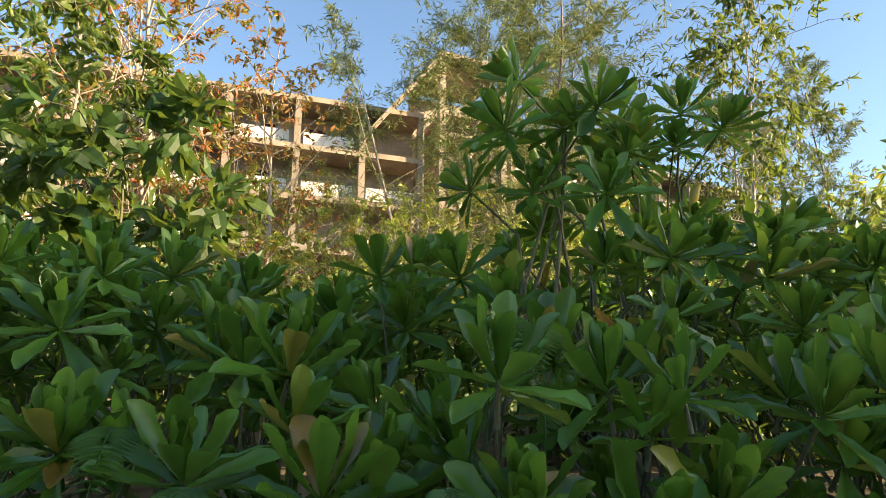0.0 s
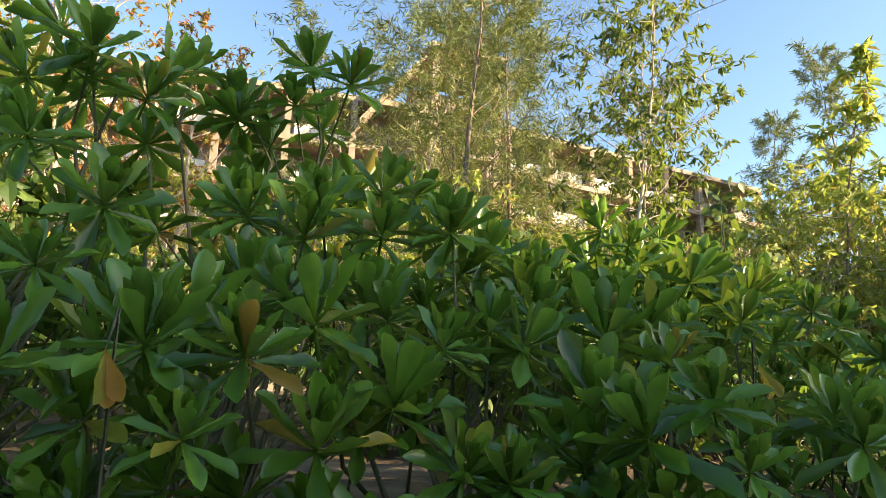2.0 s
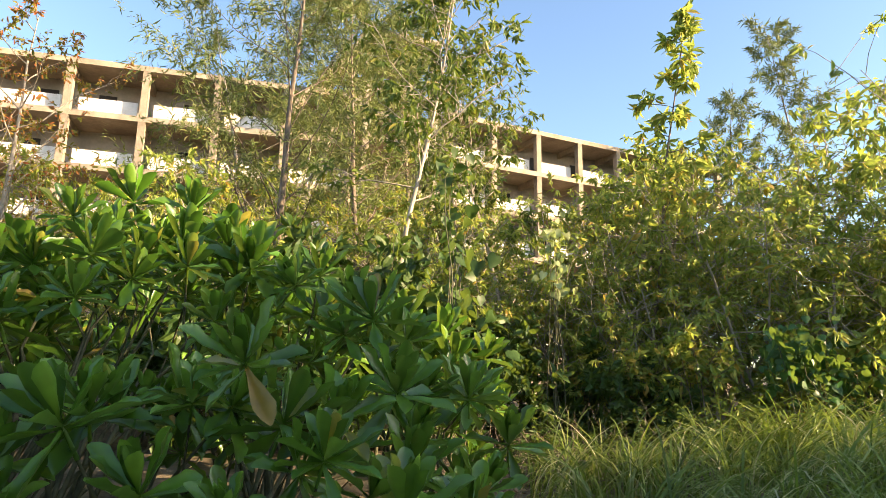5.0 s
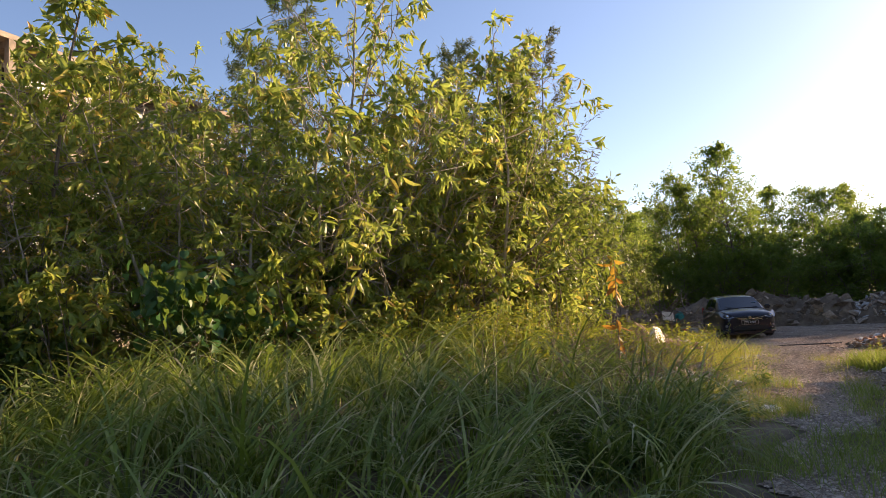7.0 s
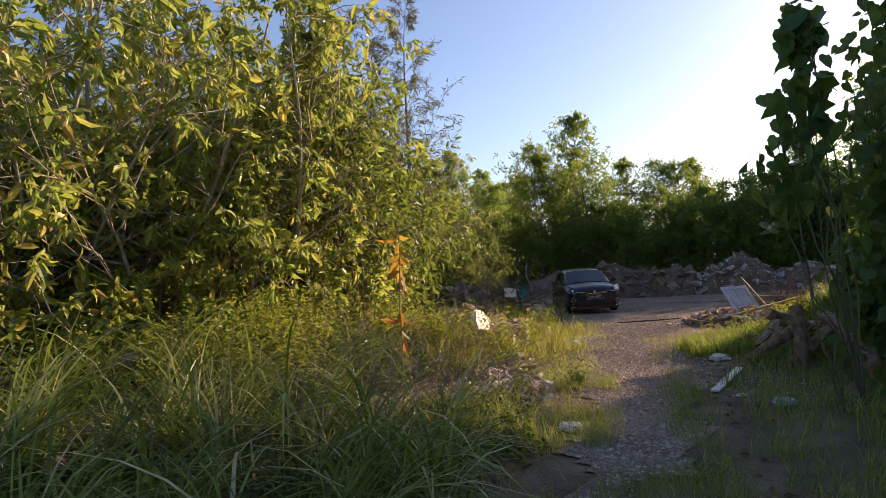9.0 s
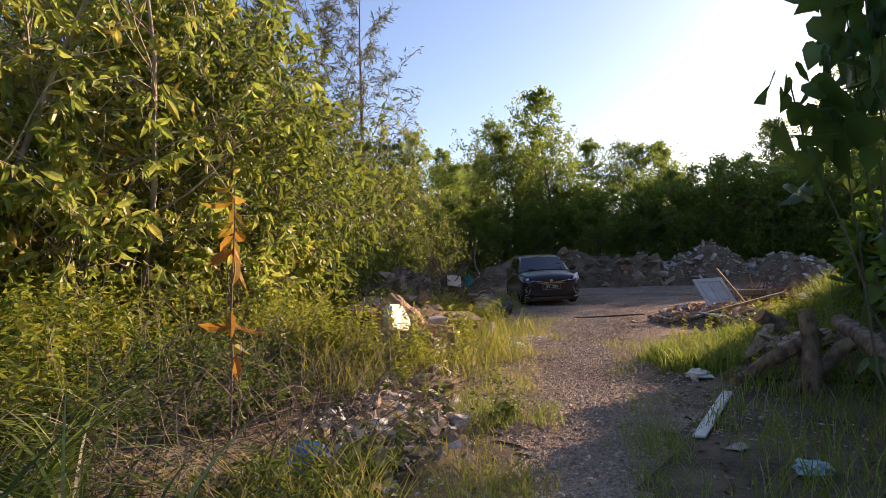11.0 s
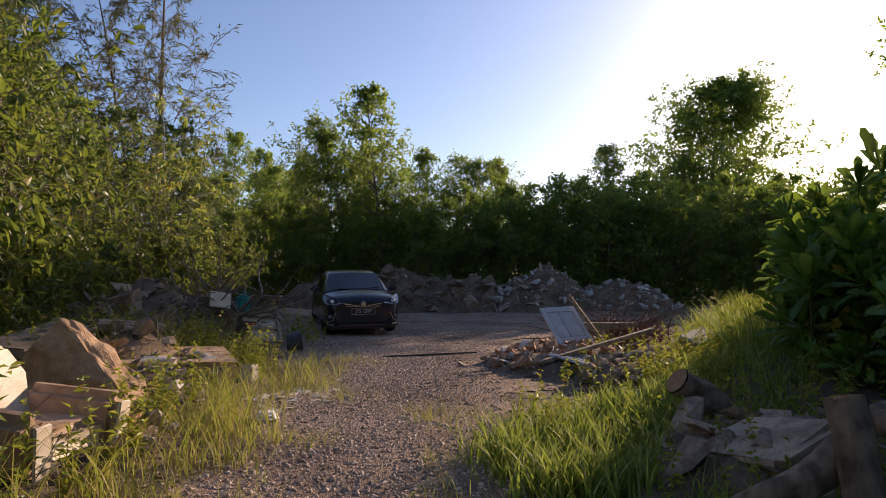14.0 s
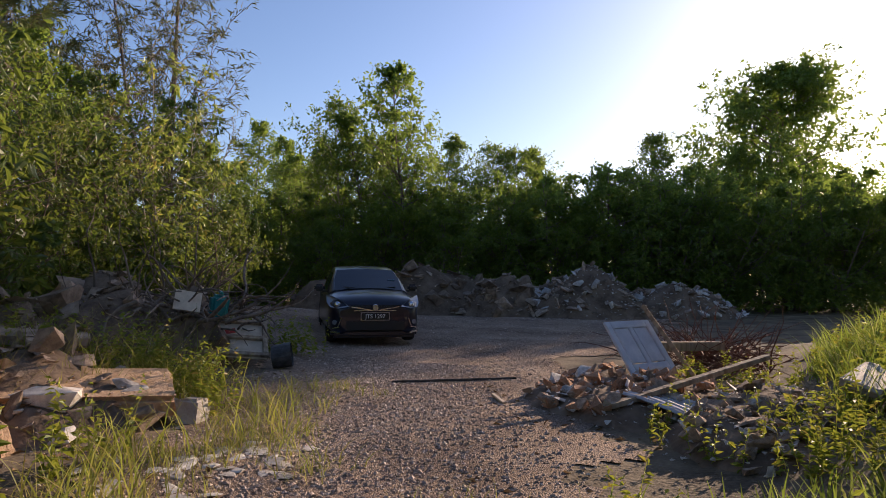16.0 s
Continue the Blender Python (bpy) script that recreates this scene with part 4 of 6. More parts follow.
_g = Geo()
tube(_g, [(0, 0, -0.10), (0, 0, 0.0), (0, 0, 0.06)], 0.010, 0.005, 5)
STALK = _g.mesh("rosette", STEM, True)
rng = np.random.default_rng(7)
spots = []
for x in np.arange(-3.4, 8.3, 0.38):
    for y in np.arange(1.8, 9.0, 0.38):
        x1, y1 = x + rng.uniform(-0.2, 0.2), y + rng.uniform(-0.2, 0.2)
        front = shrub_front(x1)
        top = canopy(x1, y1)
        if y1 < front or top < 0.5 or y1 > front + 5.6 or rng.uniform() < (0.45 if y1 > front + 4.2 else 0.05):
            continue
        e = 0.15
        gx_, gy_ = (canopy(x1 + e, y1) - canopy(x1 - e, y1)) / (2 * e), (canopy(x1, y1 + e) - canopy(x1, y1 - e)) / (2 * e)
        s = rng.uniform(1.0, 1.6)
        spots.append((x1, y1, top + rng.normal(0, 0.15), -0.45 * gx_ + rng.normal(0, 0.25), -0.35 * gy_ - 0.15 + rng.normal(0, 0.25), s))
        if rng.uniform() < 0.45:
            spots.append((x1 + rng.normal(0, 0.1), y1 + rng.normal(0, 0.1), top - rng.uniform(0.35, 0.85), rng.normal(0, 0.4), -0.3 + rng.normal(0, 0.4), 0.8 * s))
for x in np.arange(-3.2, 8.2, 0.25):
    front = shrub_front(x)
    zt = canopy(x, front)
    for z in np.arange(0.3, zt, 0.28):
        if rng.uniform() < (0.5 if x < 0.2 and z < 0.85 else 0.03):
            continue
        spots.append((x + rng.uniform(-0.15, 0.15), front + rng.uniform(-0.1, 0.5), z + rng.uniform(-0.12, 0.12), rng.normal(0, 0.3), -0.6 + rng.normal(0, 0.25), rng.uniform(0.8, 1.35)))
for k in range(8):
    x0 = -3.4 + 1.5 * k
    own = [s for s in spots if x0 <= s[0] < x0 + 1.5]
    if own:
        shrub("sea_lettuce_shrub", "sea-lettuce shrub with rosettes of glossy deep green leaves", own, rng, (lambda x, y, z: abs(x - 0.6) < 1.5 and y < 3.0 and z > 1.0), "sea-lettuce shrubs")
right = []
for k in range(150):
    x, y = rng.uniform(25.8, 29.0), rng.uniform(2.8, 4.4)
    z = ground_z(x, y) + rng.uniform(0.2, 1.0) * (0.9 + 0.7 * math.exp(-((x - 27.8) / 1.1) ** 2) + 0.2 * (4.5 - y))
    right.append((x, y, z, rng.normal(-0.3, 0.4), rng.normal(0.25, 0.35), rng.uniform(1.0, 1.6)))
for k in range(26):
    right.append((rng.uniform(24.4, 25.8), rng.uniform(3.4, 4.2), rng.uniform(0.5, 1.4), rng.normal(-0.6, 0.3), rng.normal(0.3, 0.3), rng.uniform(0.9, 1.3)))
shrub("sea_lettuce_shrub", "backlit sea-lettuce shrub beside the cut logs", right, rng, None, "sea-lettuce shrubs")

# yellowed leaves hanging in the shrubs
WITHERED = []
for k in range(3):
    g = Geo()
    leaves(g, np.zeros((1, 3)), np.array([[0.1, -0.2, -1.0]]), np.array([[0, -1, 0.2 + 0.2 * k]]), 0.19, 0.035, LEAF_MID)
    WITHERED.append(g.mesh("leaf", ORANGELEAF, True))
for x, y, z in ((0.95, 3.0, 1.95), (2.2, 2.3, 1.5), (1.55, 2.4, 0.95), (5.0, 3.6, 1.6)):
    t = thing("withered_sprig", "withered sprig with orange-yellow hanging leaves among the shrubs", "leaves", pose(x, y, z), "withered sprigs")
    g = Geo()
    tube(g, [(0, 0, 0.0), (0, 0.05, 0.15), (0, 0.12, 0.5 - z)], 0.004, 0.008, 4)
    part("stem", g.mesh("stem", STEM, True), t)
    for k in range(3):
        part("leaf", WITHERED[k], t, "", pose(0, 0, 0, 0, (-25, 0, 28)[k], 40 * k))


def fern(x, y, z, turn, s):
    g = Geo()
    r = np.random.default_rng(int(100 * (x + y + 9)))
    t = thing("fern", "small green fern frond among the shrubs", "fern", Matrix.LocRotScale((x, y, z), Euler((0, 0, turn)), (s, s, s)), "ferns")
    u = np.linspace(0, 1, 16)
    spine = np.stack([0.35 * u ** 1.3, 0 * u, 0.28 * u - 0.42 * u ** 2.5], -1)
    tube(g, np.concatenate([[(0, 0, -z / s + ground_z(x, y) / s)], spine]), 0.004, 0.0015, 4)
    B = np.repeat(along(spine, np.linspace(0.15, 0.99, 26)), 2, 0)
    side = np.tile([1.0, -1.0], 26)
    ln = 0.10 * np.repeat(np.sin(np.linspace(0.35, 3.0, 26)), 2) + 0.01
    W = np.stack([0.25 + 0 * side, side, 0 * side - 0.15], -1)
    leaves(g, B, W, np.tile([0, 0, 1.0], (52, 1)), ln, 0.009, FOLD)
    part("frond", g.mesh("frond", FERN), t)


for x, y, z, r, s in ((0.35, 2.5, 1.75, -1.2, 1.0), (0.6, 2.6, 1.7, -1.9, 1.1), (-0.9, 2.2, 1.35, -1.4, 1.0), (-0.55, 2.0, 1.2, -2.0, .9), (0.1, 2.0, 1.2, -1.0, .8), (1.0, 2.1, 1.1, -1.6, .8)):
    fern(x, y, z, r, s)


# ---- vines with heart-shaped leaves ----
def vine(name, label, centres, count, leaf, rng, split=60, mat=VINELEAF):
    x0, y0 = centres[0][0], centres[0][1]
    gz = ground_z(x0, y0)
    t = thing(name, label, "vine", pose(x0, y0, gz), "vines")
    g, rest = Geo(), Geo()
    shared = []
    for k in range(3):
        h = Geo(); leaves(h, np.zeros((1, 3)), np.array([[0, 0.35, -1.0]]), np.array([[0, -1.0, 0.3 * k - 0.3]]), 1.0, 0.46, HEART)
        shared.append(h.mesh("leaf", mat, True))
    last = None
    for cx, cy, cz, sx, sy, sz in centres:
        c = np.array([cx - x0, cy - y0, cz - gz])
        foot = np.array([c[0] * 0.7 + rng.normal(0, 0.1), c[1] * 0.7 - 0.3, -0.1])
        for q in range(3):
            tube(g, wiggle_to(foot, c + rng.normal(0, 0.3, 3) * [sx, sy, sz], rng), 0.012, 0.005, 5)
    n = len(centres)
    for k in range(count):
        cx, cy, cz, sx, sy, sz = centres[int(rng.integers(n))]
        p = np.array([cx - x0, cy - y0, cz - gz]) + rng.normal(0, 0.5, 3) * [sx, sy, sz]
        if p[2] < 0.1:
            continue
        s = leaf * rng.uniform(0.55, 1.2)
        if k < split:
            part("leaf", shared[k % 3], t, "", Matrix.LocRotScale(p, Euler((rng.normal(0, 0.5), rng.normal(0, 0.4), rng.uniform(0, 6.3))), Vector((s, s, s))))
        else:
            leaves(rest, p[None], rng.normal(0, 0.5, (1, 3)) + [[0, 0, -0.9]], rng.normal(0, 1, (1, 3)), s, s * 0.46, HEART)
    part("vine_stem", g.mesh("vine_stem", STEM, True), t)
    if rest.v:
        part("foliage", rest.mesh("foliage", mat, True), t)


def wiggle_to(a, b, rng, n=7):
    u = np.linspace(0, 1, n)[:, None]
    return np.asarray(a) * (1 - u) + np.asarray(b) * u + rng.normal(0, 0.06, (n, 3)) * np.sin(math.pi * u)


vine("climbing_vine", "climbing vine with large dark heart-shaped leaves over the track", [(20.25, 3.95, 2.45, .32, .3, .5), (20.35, 3.75, 3.75, .3, .22, .35), (20.4, 3.75, 3.0, .28, .28, .5)], 190, 0.23, rng, 90)
vine("climbing_vine", "wall of dark heart-leaved vine over shrubs beside the track", [(21.5, 3.2, 2.3, .7, .4, 1.1), (22.0, 2.9, 3.6, .8, .5, 1.2), (22.5, 3.2, 1.4, .8, .5, .9), (22.7, 3.2, 3.0, .8, .5, 1.3), (23.6, 3.35, 2.0, .8, .5, 1.2), (23.5, 3.1, 3.6, .8, .5, 1.2), (22.2, 2.8, 4.5, .9, .5, .8), (21.4, 3.4, 1.0, .5, .4, .7)], 3000, 0.165, rng, 120)
vine("climbing_vine", "dark green vine draped over a low shrub", [(13.6, 11.0, 1.7, .9, .5, .5), (14.3, 11.2, 1.4, .7, .5, .6), (13.0, 10.8, 2.0, .5, .4, .4)], 420, 0.17, rng, 40)
vine("climbing_vine", "broad-leaved vine climbing a thin dark stem", [(7.7, 9.9, 4.4, .35, .3, .6), (7.7, 9.9, 3.4, .4, .3, .6), (7.8, 10.0, 2.4, .6, .4, .6)], 110, 0.22, rng, 30, DARKLEAF)
vine("climbing_vine", "pale silvery-leaved creeper in the sunlit thicket", [(9.5, 12.0, 3.9, .3, .3, .5), (9.6, 12.0, 3.3, .3, .3, .4)], 90, 0.17, rng, 20, PALELEAF)

# young sapling with orange leaves
g, h = Geo(), Geo()
stem = wiggle((0, 0, -0.05), (0.1, 0.0, 1), 2.0, 7, rng, 0.05)
tube(g, stem, 0.012, 0.004, 5)
B = np.concatenate([along(stem, np.linspace(0.7, 0.99, 16)), along(stem, np.linspace(0.35, 0.5, 6))])
leaves(h, B, rng.normal(0, 0.7, (len(B), 3)) + [0, 0, -0.8], rng.normal(0, 1, (len(B), 3)), rng.uniform(0.16, 0.3, len(B)), 0.045, LANCE)
t = thing("young_sapling", "young sapling with orange and yellow-green hanging leaves", "sapling", pose(18.4, 7.75, ground_z(18.4, 7.75)))
part("stem", g.mesh("stem", BARK, True), t)
part("foliage", h.mesh("foliage", ORANGELEAF), t)


# ---- grass, weeds and litter on the ground ----
def scatter(n, x0, x1, y0, y1, keep, rng):
    x, y = rng.uniform(x0, x1, n), rng.uniform(y0, y1, n)
    ok = keep(x, y)
    x, y = x[ok], y[ok]
    return np.stack([x, y, ground_f(x, y) - 0.01], -1)


def patches(x, y, f=1.0):
    return 0.5 + 0.25 * np.sin(1.9 * f * x + 1.3 * np.sin(1.1 * f * y)) + 0.25 * np.sin(2.3 * f * y + 1.7 * np.sin(0.9 * f * x))


def grass(name, label, base, hmin, hmax, wide, lean, mat, rng, bias=(0.5, -0.4), seg=4, tuft=0):
    g = Geo()
    n = len(base)
    az = rng.uniform(0, 2 * math.pi, n)
    if tuft:
        grow = np.repeat(rng.uniform(0.55, 1.15, n // tuft + 1), tuft)[:n]
        az = np.repeat(rng.uniform(0, 2 * math.pi, n // tuft + 1), tuft)[:n] + rng.normal(0, 0.65, n)
    else:
        grow = np.ones(n)
    d = np.stack([np.cos(az) + bias[0], np.sin(az) + bias[1], 0 * az], -1)
    blades(g, base, rng.uniform(hmin, hmax, n) * grow, unit(d), rng.uniform(0.5, 1.0, n) * lean, rng.uniform(0.5, 1.0, n) * wide, rng, seg)
    return tagged(new(name, g.mesh(name, mat, True)), label, "grass", "", "stuff")


def tufts(base, k, r, rng):
    b = np.repeat(base, k, 0)
    b[:, :2] += rng.normal(0, r, (len(b), 2))
    b[:, 2] = ground_f(b[:, 0], b[:, 1]) - 0.01
    return b


def clear_of_shards(x, y):
    return (((x - 19.3) / 1.35) ** 2 + ((y - 7.3) / 0.6) ** 2 > 1) & (((x - 23.9) / 1.5) ** 2 + ((y - 10.7) / 1.0) ** 2 > 1)


mound = scatter(520, 8.6, 17.0, 3.6, 11.6, lambda x, y: (y > track_centre(x) + 1.0 + 0.2 * np.sin(3 * x)) & (y < 11.4 - 0.25 * np.abs(x - 13.5)) & (((x - 13.2) / 4.6) ** 2 + ((y - 8.0) / 3.9) ** 2 < 1), rng)
grass("long_grass", "long arching green grass bent over on a low mound", tufts(mound, 21, 0.06, rng), 0.6, 1.8, 0.0135, 3.0, LONGGRASS, rng, (0.3, -0.2), 7, 21)
front_grass = scatter(420, 3.0, 10.5, 1.6, 6.4, lambda x, y: (y > track_centre(x) + 1.3) & (y < track_centre(x) + 3.0), rng)
grass("long_grass", "shaded green grass in front of the shrubs", tufts(front_grass, 12, 0.08, rng), 0.4, 1.0, 0.008, 2.2, LONGGRASS, rng)
verge = scatter(2900, 17.5, 27.5, 4.0, 12.5, lambda x, y: clear_of_shards(x, y) & (y > track_centre(x) + 1.0 + 0.35 * np.sin(2.3 * x)) & (y < track_centre(x) + 3.2) & (patches(x, y) > 0.42), rng)
grass("dry_grass", "sunlit yellow-green grass along the track's edge", tufts(verge, 9, 0.08, rng), 0.25, 0.75, 0.0065, 1.7, DRYGRASS, rng, (-0.2, -0.3))
low = scatter(2400, 10, 26, 0.5, 10, lambda x, y: (np.abs(np.abs(y - track_centre(x)) - 1.1) < 0.6) & (patches(x, y, 1.6) > 0.45), rng)
grass("short_grass", "thin short grass creeping onto the gravel", tufts(low, 9, 0.07, rng), 0.06, 0.26, 0.0035, 1.5, DRYGRASS, rng, (0, 0), 3)
bank = scatter(1500, 23.2, 33, 2.0, 6.9, lambda x, y: (y < track_centre(x) - 1.4 - 0.3 * np.sin(2 * x)) & (patches(x, y, 1.3) > 0.4) & ~((x > 25.9) & (y > 5.5)), rng)
grass("bank_grass", "bright backlit broad grass on the bank", tufts(bank, 10, 0.09, rng), 0.14, 0.38, 0.009, 1.4, GRASS, rng, (-0.1, 0.1))
straw = scatter(420, 25.2, 30.2, 11.9, 15.2, lambda x, y: (patches(x, y, 1.4) > 0.3) & (((x - 29.4) / 1.5) ** 2 + ((y - 12.8) / 1.2) ** 2 > 1), rng)
grass("dry_grass", "thin straw-coloured grass grown through the old rubble", tufts(straw, 9, 0.09, rng), 0.5, 1.25, 0.005, 1.6, DRYGRASS, rng, (-0.2, -0.3), 5)
clump = scatter(420, 23.0, 27.6, 5.0, 6.9, lambda x, y: (((x - 24.6) / 1.25) ** 2 + ((y - 5.95) / 0.7) ** 2 < 1) | (((x - 25.6) / 0.7) ** 2 + ((y - 5.6) / 0.5) ** 2 < 1), rng)
grass("bank_grass", "lush bright green broad-bladed grass beside the gravel", tufts(clump, 14, 0.07, rng), 0.16, 0.44, 0.011, 1.4, GRASS, rng, (0, 0.1), 5)
ridge = scatter(170, 26.2, 31.5, 3.4, 5.5, lambda x, y: patches(x, y) > 0.3, rng)
grass("bank_grass", "tall bright grass on the crest of the bank", tufts(ridge, 12, 0.08, rng), 0.3, 0.7, 0.008, 1.4, GRASS, rng, (-0.1, 0.1), 5)
mat_grass = scatter(1700, 17.5, 28.5, 5, 12, lambda x, y: clear_of_shards(x, y) & (y > track_centre(x) + 0.35 + 0.3 * np.sin(2.6 * x)) & (y < track_centre(x) + 1.7) & (patches(x, y, 1.4) > 0.38), rng)
grass("dry_grass", "flattened straw-coloured grass matted on the track's edge", tufts(mat_grass, 11, 0.10, rng), 0.12, 0.42, 0.005, 2.9, DRYGRASS, rng, (0, 0), 4)
mid = scatter(6400, 9, 21.0, 0.8, 8, lambda x, y: (np.abs(y - track_centre(x) - 0.35) < 1.2) & (np.abs(y - track_centre(x) + 0.1) > 0.3 * (x > 17.5)) & (patches(x, y, 1.1) > 0.3), rng)
grass("short_grass", "low grass grown over the shaded track", tufts(mid, 9, 0.09, rng), 0.08, 0.32, 0.004, 1.9, GRASS, rng, (0, 0), 3)
rgrass = scatter(900, 14, 24, 0.8, 5.2, lambda x, y: (y < track_centre(x) - 1.15) & (y > track_centre(x) - 3.5), rng)
grass("shaded_grass", "dark shaded grass and creepers beside the track", tufts(rgrass, 9, 0.09, rng), 0.12, 0.42, 0.006, 1.6, GRASS, rng)


def weeds(name, label, base, hmin, hmax, leaf, mat, rng, per=18):
    g = Geo()
    n = len(base)
    h = rng.uniform(hmin, hmax, n)
    tip = base + np.stack([rng.normal(0, 0.14, n) * h, rng.normal(0, 0.14, n) * h, h], -1)
    side = unit(rng.normal(0, 1, (n, 3)) * [1, 1, 0]) * 0.004
    v = np.stack([base - side, base + side, tip], 1)
    g.add(v, np.arange(3 * n).reshape(n, 3))
    u = rng.uniform(0.12, 1, (n, per, 1))
    B = (base[:, None] * (1 - u) + tip[:, None] * u).reshape(-1, 3)
    W = rng.normal(0, 1, (n * per, 3)) * [1, 1, 0.45] + [0, 0, 0.15]
    ln = leaf * rng.uniform(0.5, 1.3, n * per) * (1.2 - 0.5 * u.reshape(-1))
    leaves(g, B, W, rng.normal(0, 0.6, (n * per, 3)) + [0, 0, 0.8], ln, ln * 0.22, FOLD)
    return tagged(new(name, g.mesh(name, mat)), label, "weeds", "", "stuff")


patch = scatter(5600, 15.8, 27.5, 7.0, 14.5, lambda x, y: (y > track_centre(x) + np.where(x < 19.6, 4.1, np.where(x < 20.6, 3.3, 2.2)) + 0.5 * np.sin(1.7 * x)) & (y < np.interp(x, [15, 21, 24, 28], [11.6, 11.6, 13.6, 16])) & (patches(x, y) > 0.2) & (((x - 23.9) / 1.6) ** 2 + ((y - 10.8) / 1.6) ** 2 > 1) & (((x - 26.0) / 1.1) ** 2 + ((y - 11.7) / 1.0) ** 2 > 1) & (((x - 22.1) / 0.9) ** 2 + ((y - 9.6) / 0.9) ** 2 > 1), rng)
weeds("weed_patch", "tangle of sunlit yellow-green weeds with small leaves", patch, 0.35, 1.0, 0.095, WEED, rng, 20)
edge = scatter(5200, 20, 31, 8.5, 17, lambda x, y: (np.abs(y - track_centre(x) - 2.8) < 1.2) & (patches(x, y, 1.4) > 0.42) & (((x - 22.1) / 0.9) ** 2 + ((y - 9.6) / 0.9) ** 2 > 1) & (((x - 24.0) / 1.1) ** 2 + ((y - 10.9) / 1.1) ** 2 > 1) & (((x - 26.0) / 1.1) ** 2 + ((y - 11.6) / 0.8) ** 2 > 1) & (((x - 29.2) / 1.5) ** 2 + ((y - 12.6) / 1.2) ** 2 > 1), rng)
weeds("weed_clump", "fresh green weeds growing through the rubble", edge, 0.3, 0.75, 0.085, WEED, rng, 24)
rb = scatter(1000, 23.0, 32, 3.0, 7.0, lambda x, y: (y < track_centre(x) - 1.8) & (patches(x, y, 1.2) > 0.4), rng)
weeds("weed_clump", "bright weeds among the grass of the bank", rb, 0.15, 0.5, 0.07, WEED, rng, 20)
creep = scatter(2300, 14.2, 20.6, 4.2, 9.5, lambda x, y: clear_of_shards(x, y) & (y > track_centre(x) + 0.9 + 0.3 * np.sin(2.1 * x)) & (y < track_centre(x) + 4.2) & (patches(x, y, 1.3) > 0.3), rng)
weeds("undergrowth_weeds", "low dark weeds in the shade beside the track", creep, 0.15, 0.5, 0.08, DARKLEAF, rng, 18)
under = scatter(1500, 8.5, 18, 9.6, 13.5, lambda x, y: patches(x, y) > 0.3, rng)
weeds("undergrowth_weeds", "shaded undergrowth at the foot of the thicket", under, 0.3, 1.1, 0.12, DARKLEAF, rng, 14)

# fallen leaves and dead stalks
g = Geo()
lit = scatter(9000, 6, 30, 0, 14, lambda x, y: (np.abs(y - track_centre(x)) > 0.9) & (patches(x, y, 1.2) > 0.4), rng)
lit[:, 2] += 0.02
leaves(g, lit, rng.normal(0, 1, (len(lit), 3)) * [1, 1, 0.2], rng.normal(0, 0.3, (len(lit), 3)) + [0, 0, 1], rng.uniform(0.04, 0.11, len(lit)), 0.02, FOLD)
tagged(new("fallen_leaves", g.mesh("fallen_leaves", DEADLEAF)), "brown fallen leaves scattered on the soil", "leaves", "", "stuff")
g = Geo()
for k in range(2100):
    if k < 700:
        x, y = rng.uniform(7.6, 11.4), rng.uniform(8.8, 11.8)
    else:
        x = rng.uniform(15.0, 21.5)
        y = float(track_centre(x)) + rng.uniform(1.7, 4.2)
    p = wiggle((x, y, ground_z(x, y) - 0.02), (rng.normal(0, 0.8), rng.normal(0, 0.8), rng.uniform(0.2, 1)), rng.uniform(0.4, 1.3), 6, rng, 0.2, -0.06)
    tube(g, p, 0.005, 0.002, 3)
tagged(new("dead_brush", g.mesh("dead_brush", BARK)), "tangled brown dead stalks and twigs", "brush", "", "stuff")

skirt = scatter(3000, 36, 58, -3, 29, lambda x, y: np.abs(x - np.interp(y, [-3, 3, 9, 15, 20, 28], [54, 50.5, 47.8, 45.2, 44.0, 41.5])) < 1.6, rng)
weeds("hedge_undergrowth", "dark leafy undergrowth at the foot of the hedge", skirt, 0.8, 2.0, 0.22, FARLEAF, rng, 26)


# ---- the parked car ----
def loft(rows):
    """Faces between successive rings of points."""
    g = Geo()
    R = np.array(rows, float)
    n, m = R.shape[:2]
    i, j = np.meshgrid(np.arange(n - 1), np.arange(m - 1), indexing="ij")
    g.add(R, np.stack([i * m + j, i * m + j + 1, (i + 1) * m + j + 1, (i + 1) * m + j], -1).reshape(-1, 4))
    return g


def ring(y, pts):
    """A cross-section from half of it: (half width, height) from sill to middle."""
    left = [(-w, y, z) for w, z in pts]
    return left + [(w, y, z) for w, z in reversed(pts[:-1])] if pts[-1][0] == 0 else left + [(w, y, z) for w, z in reversed(pts)]


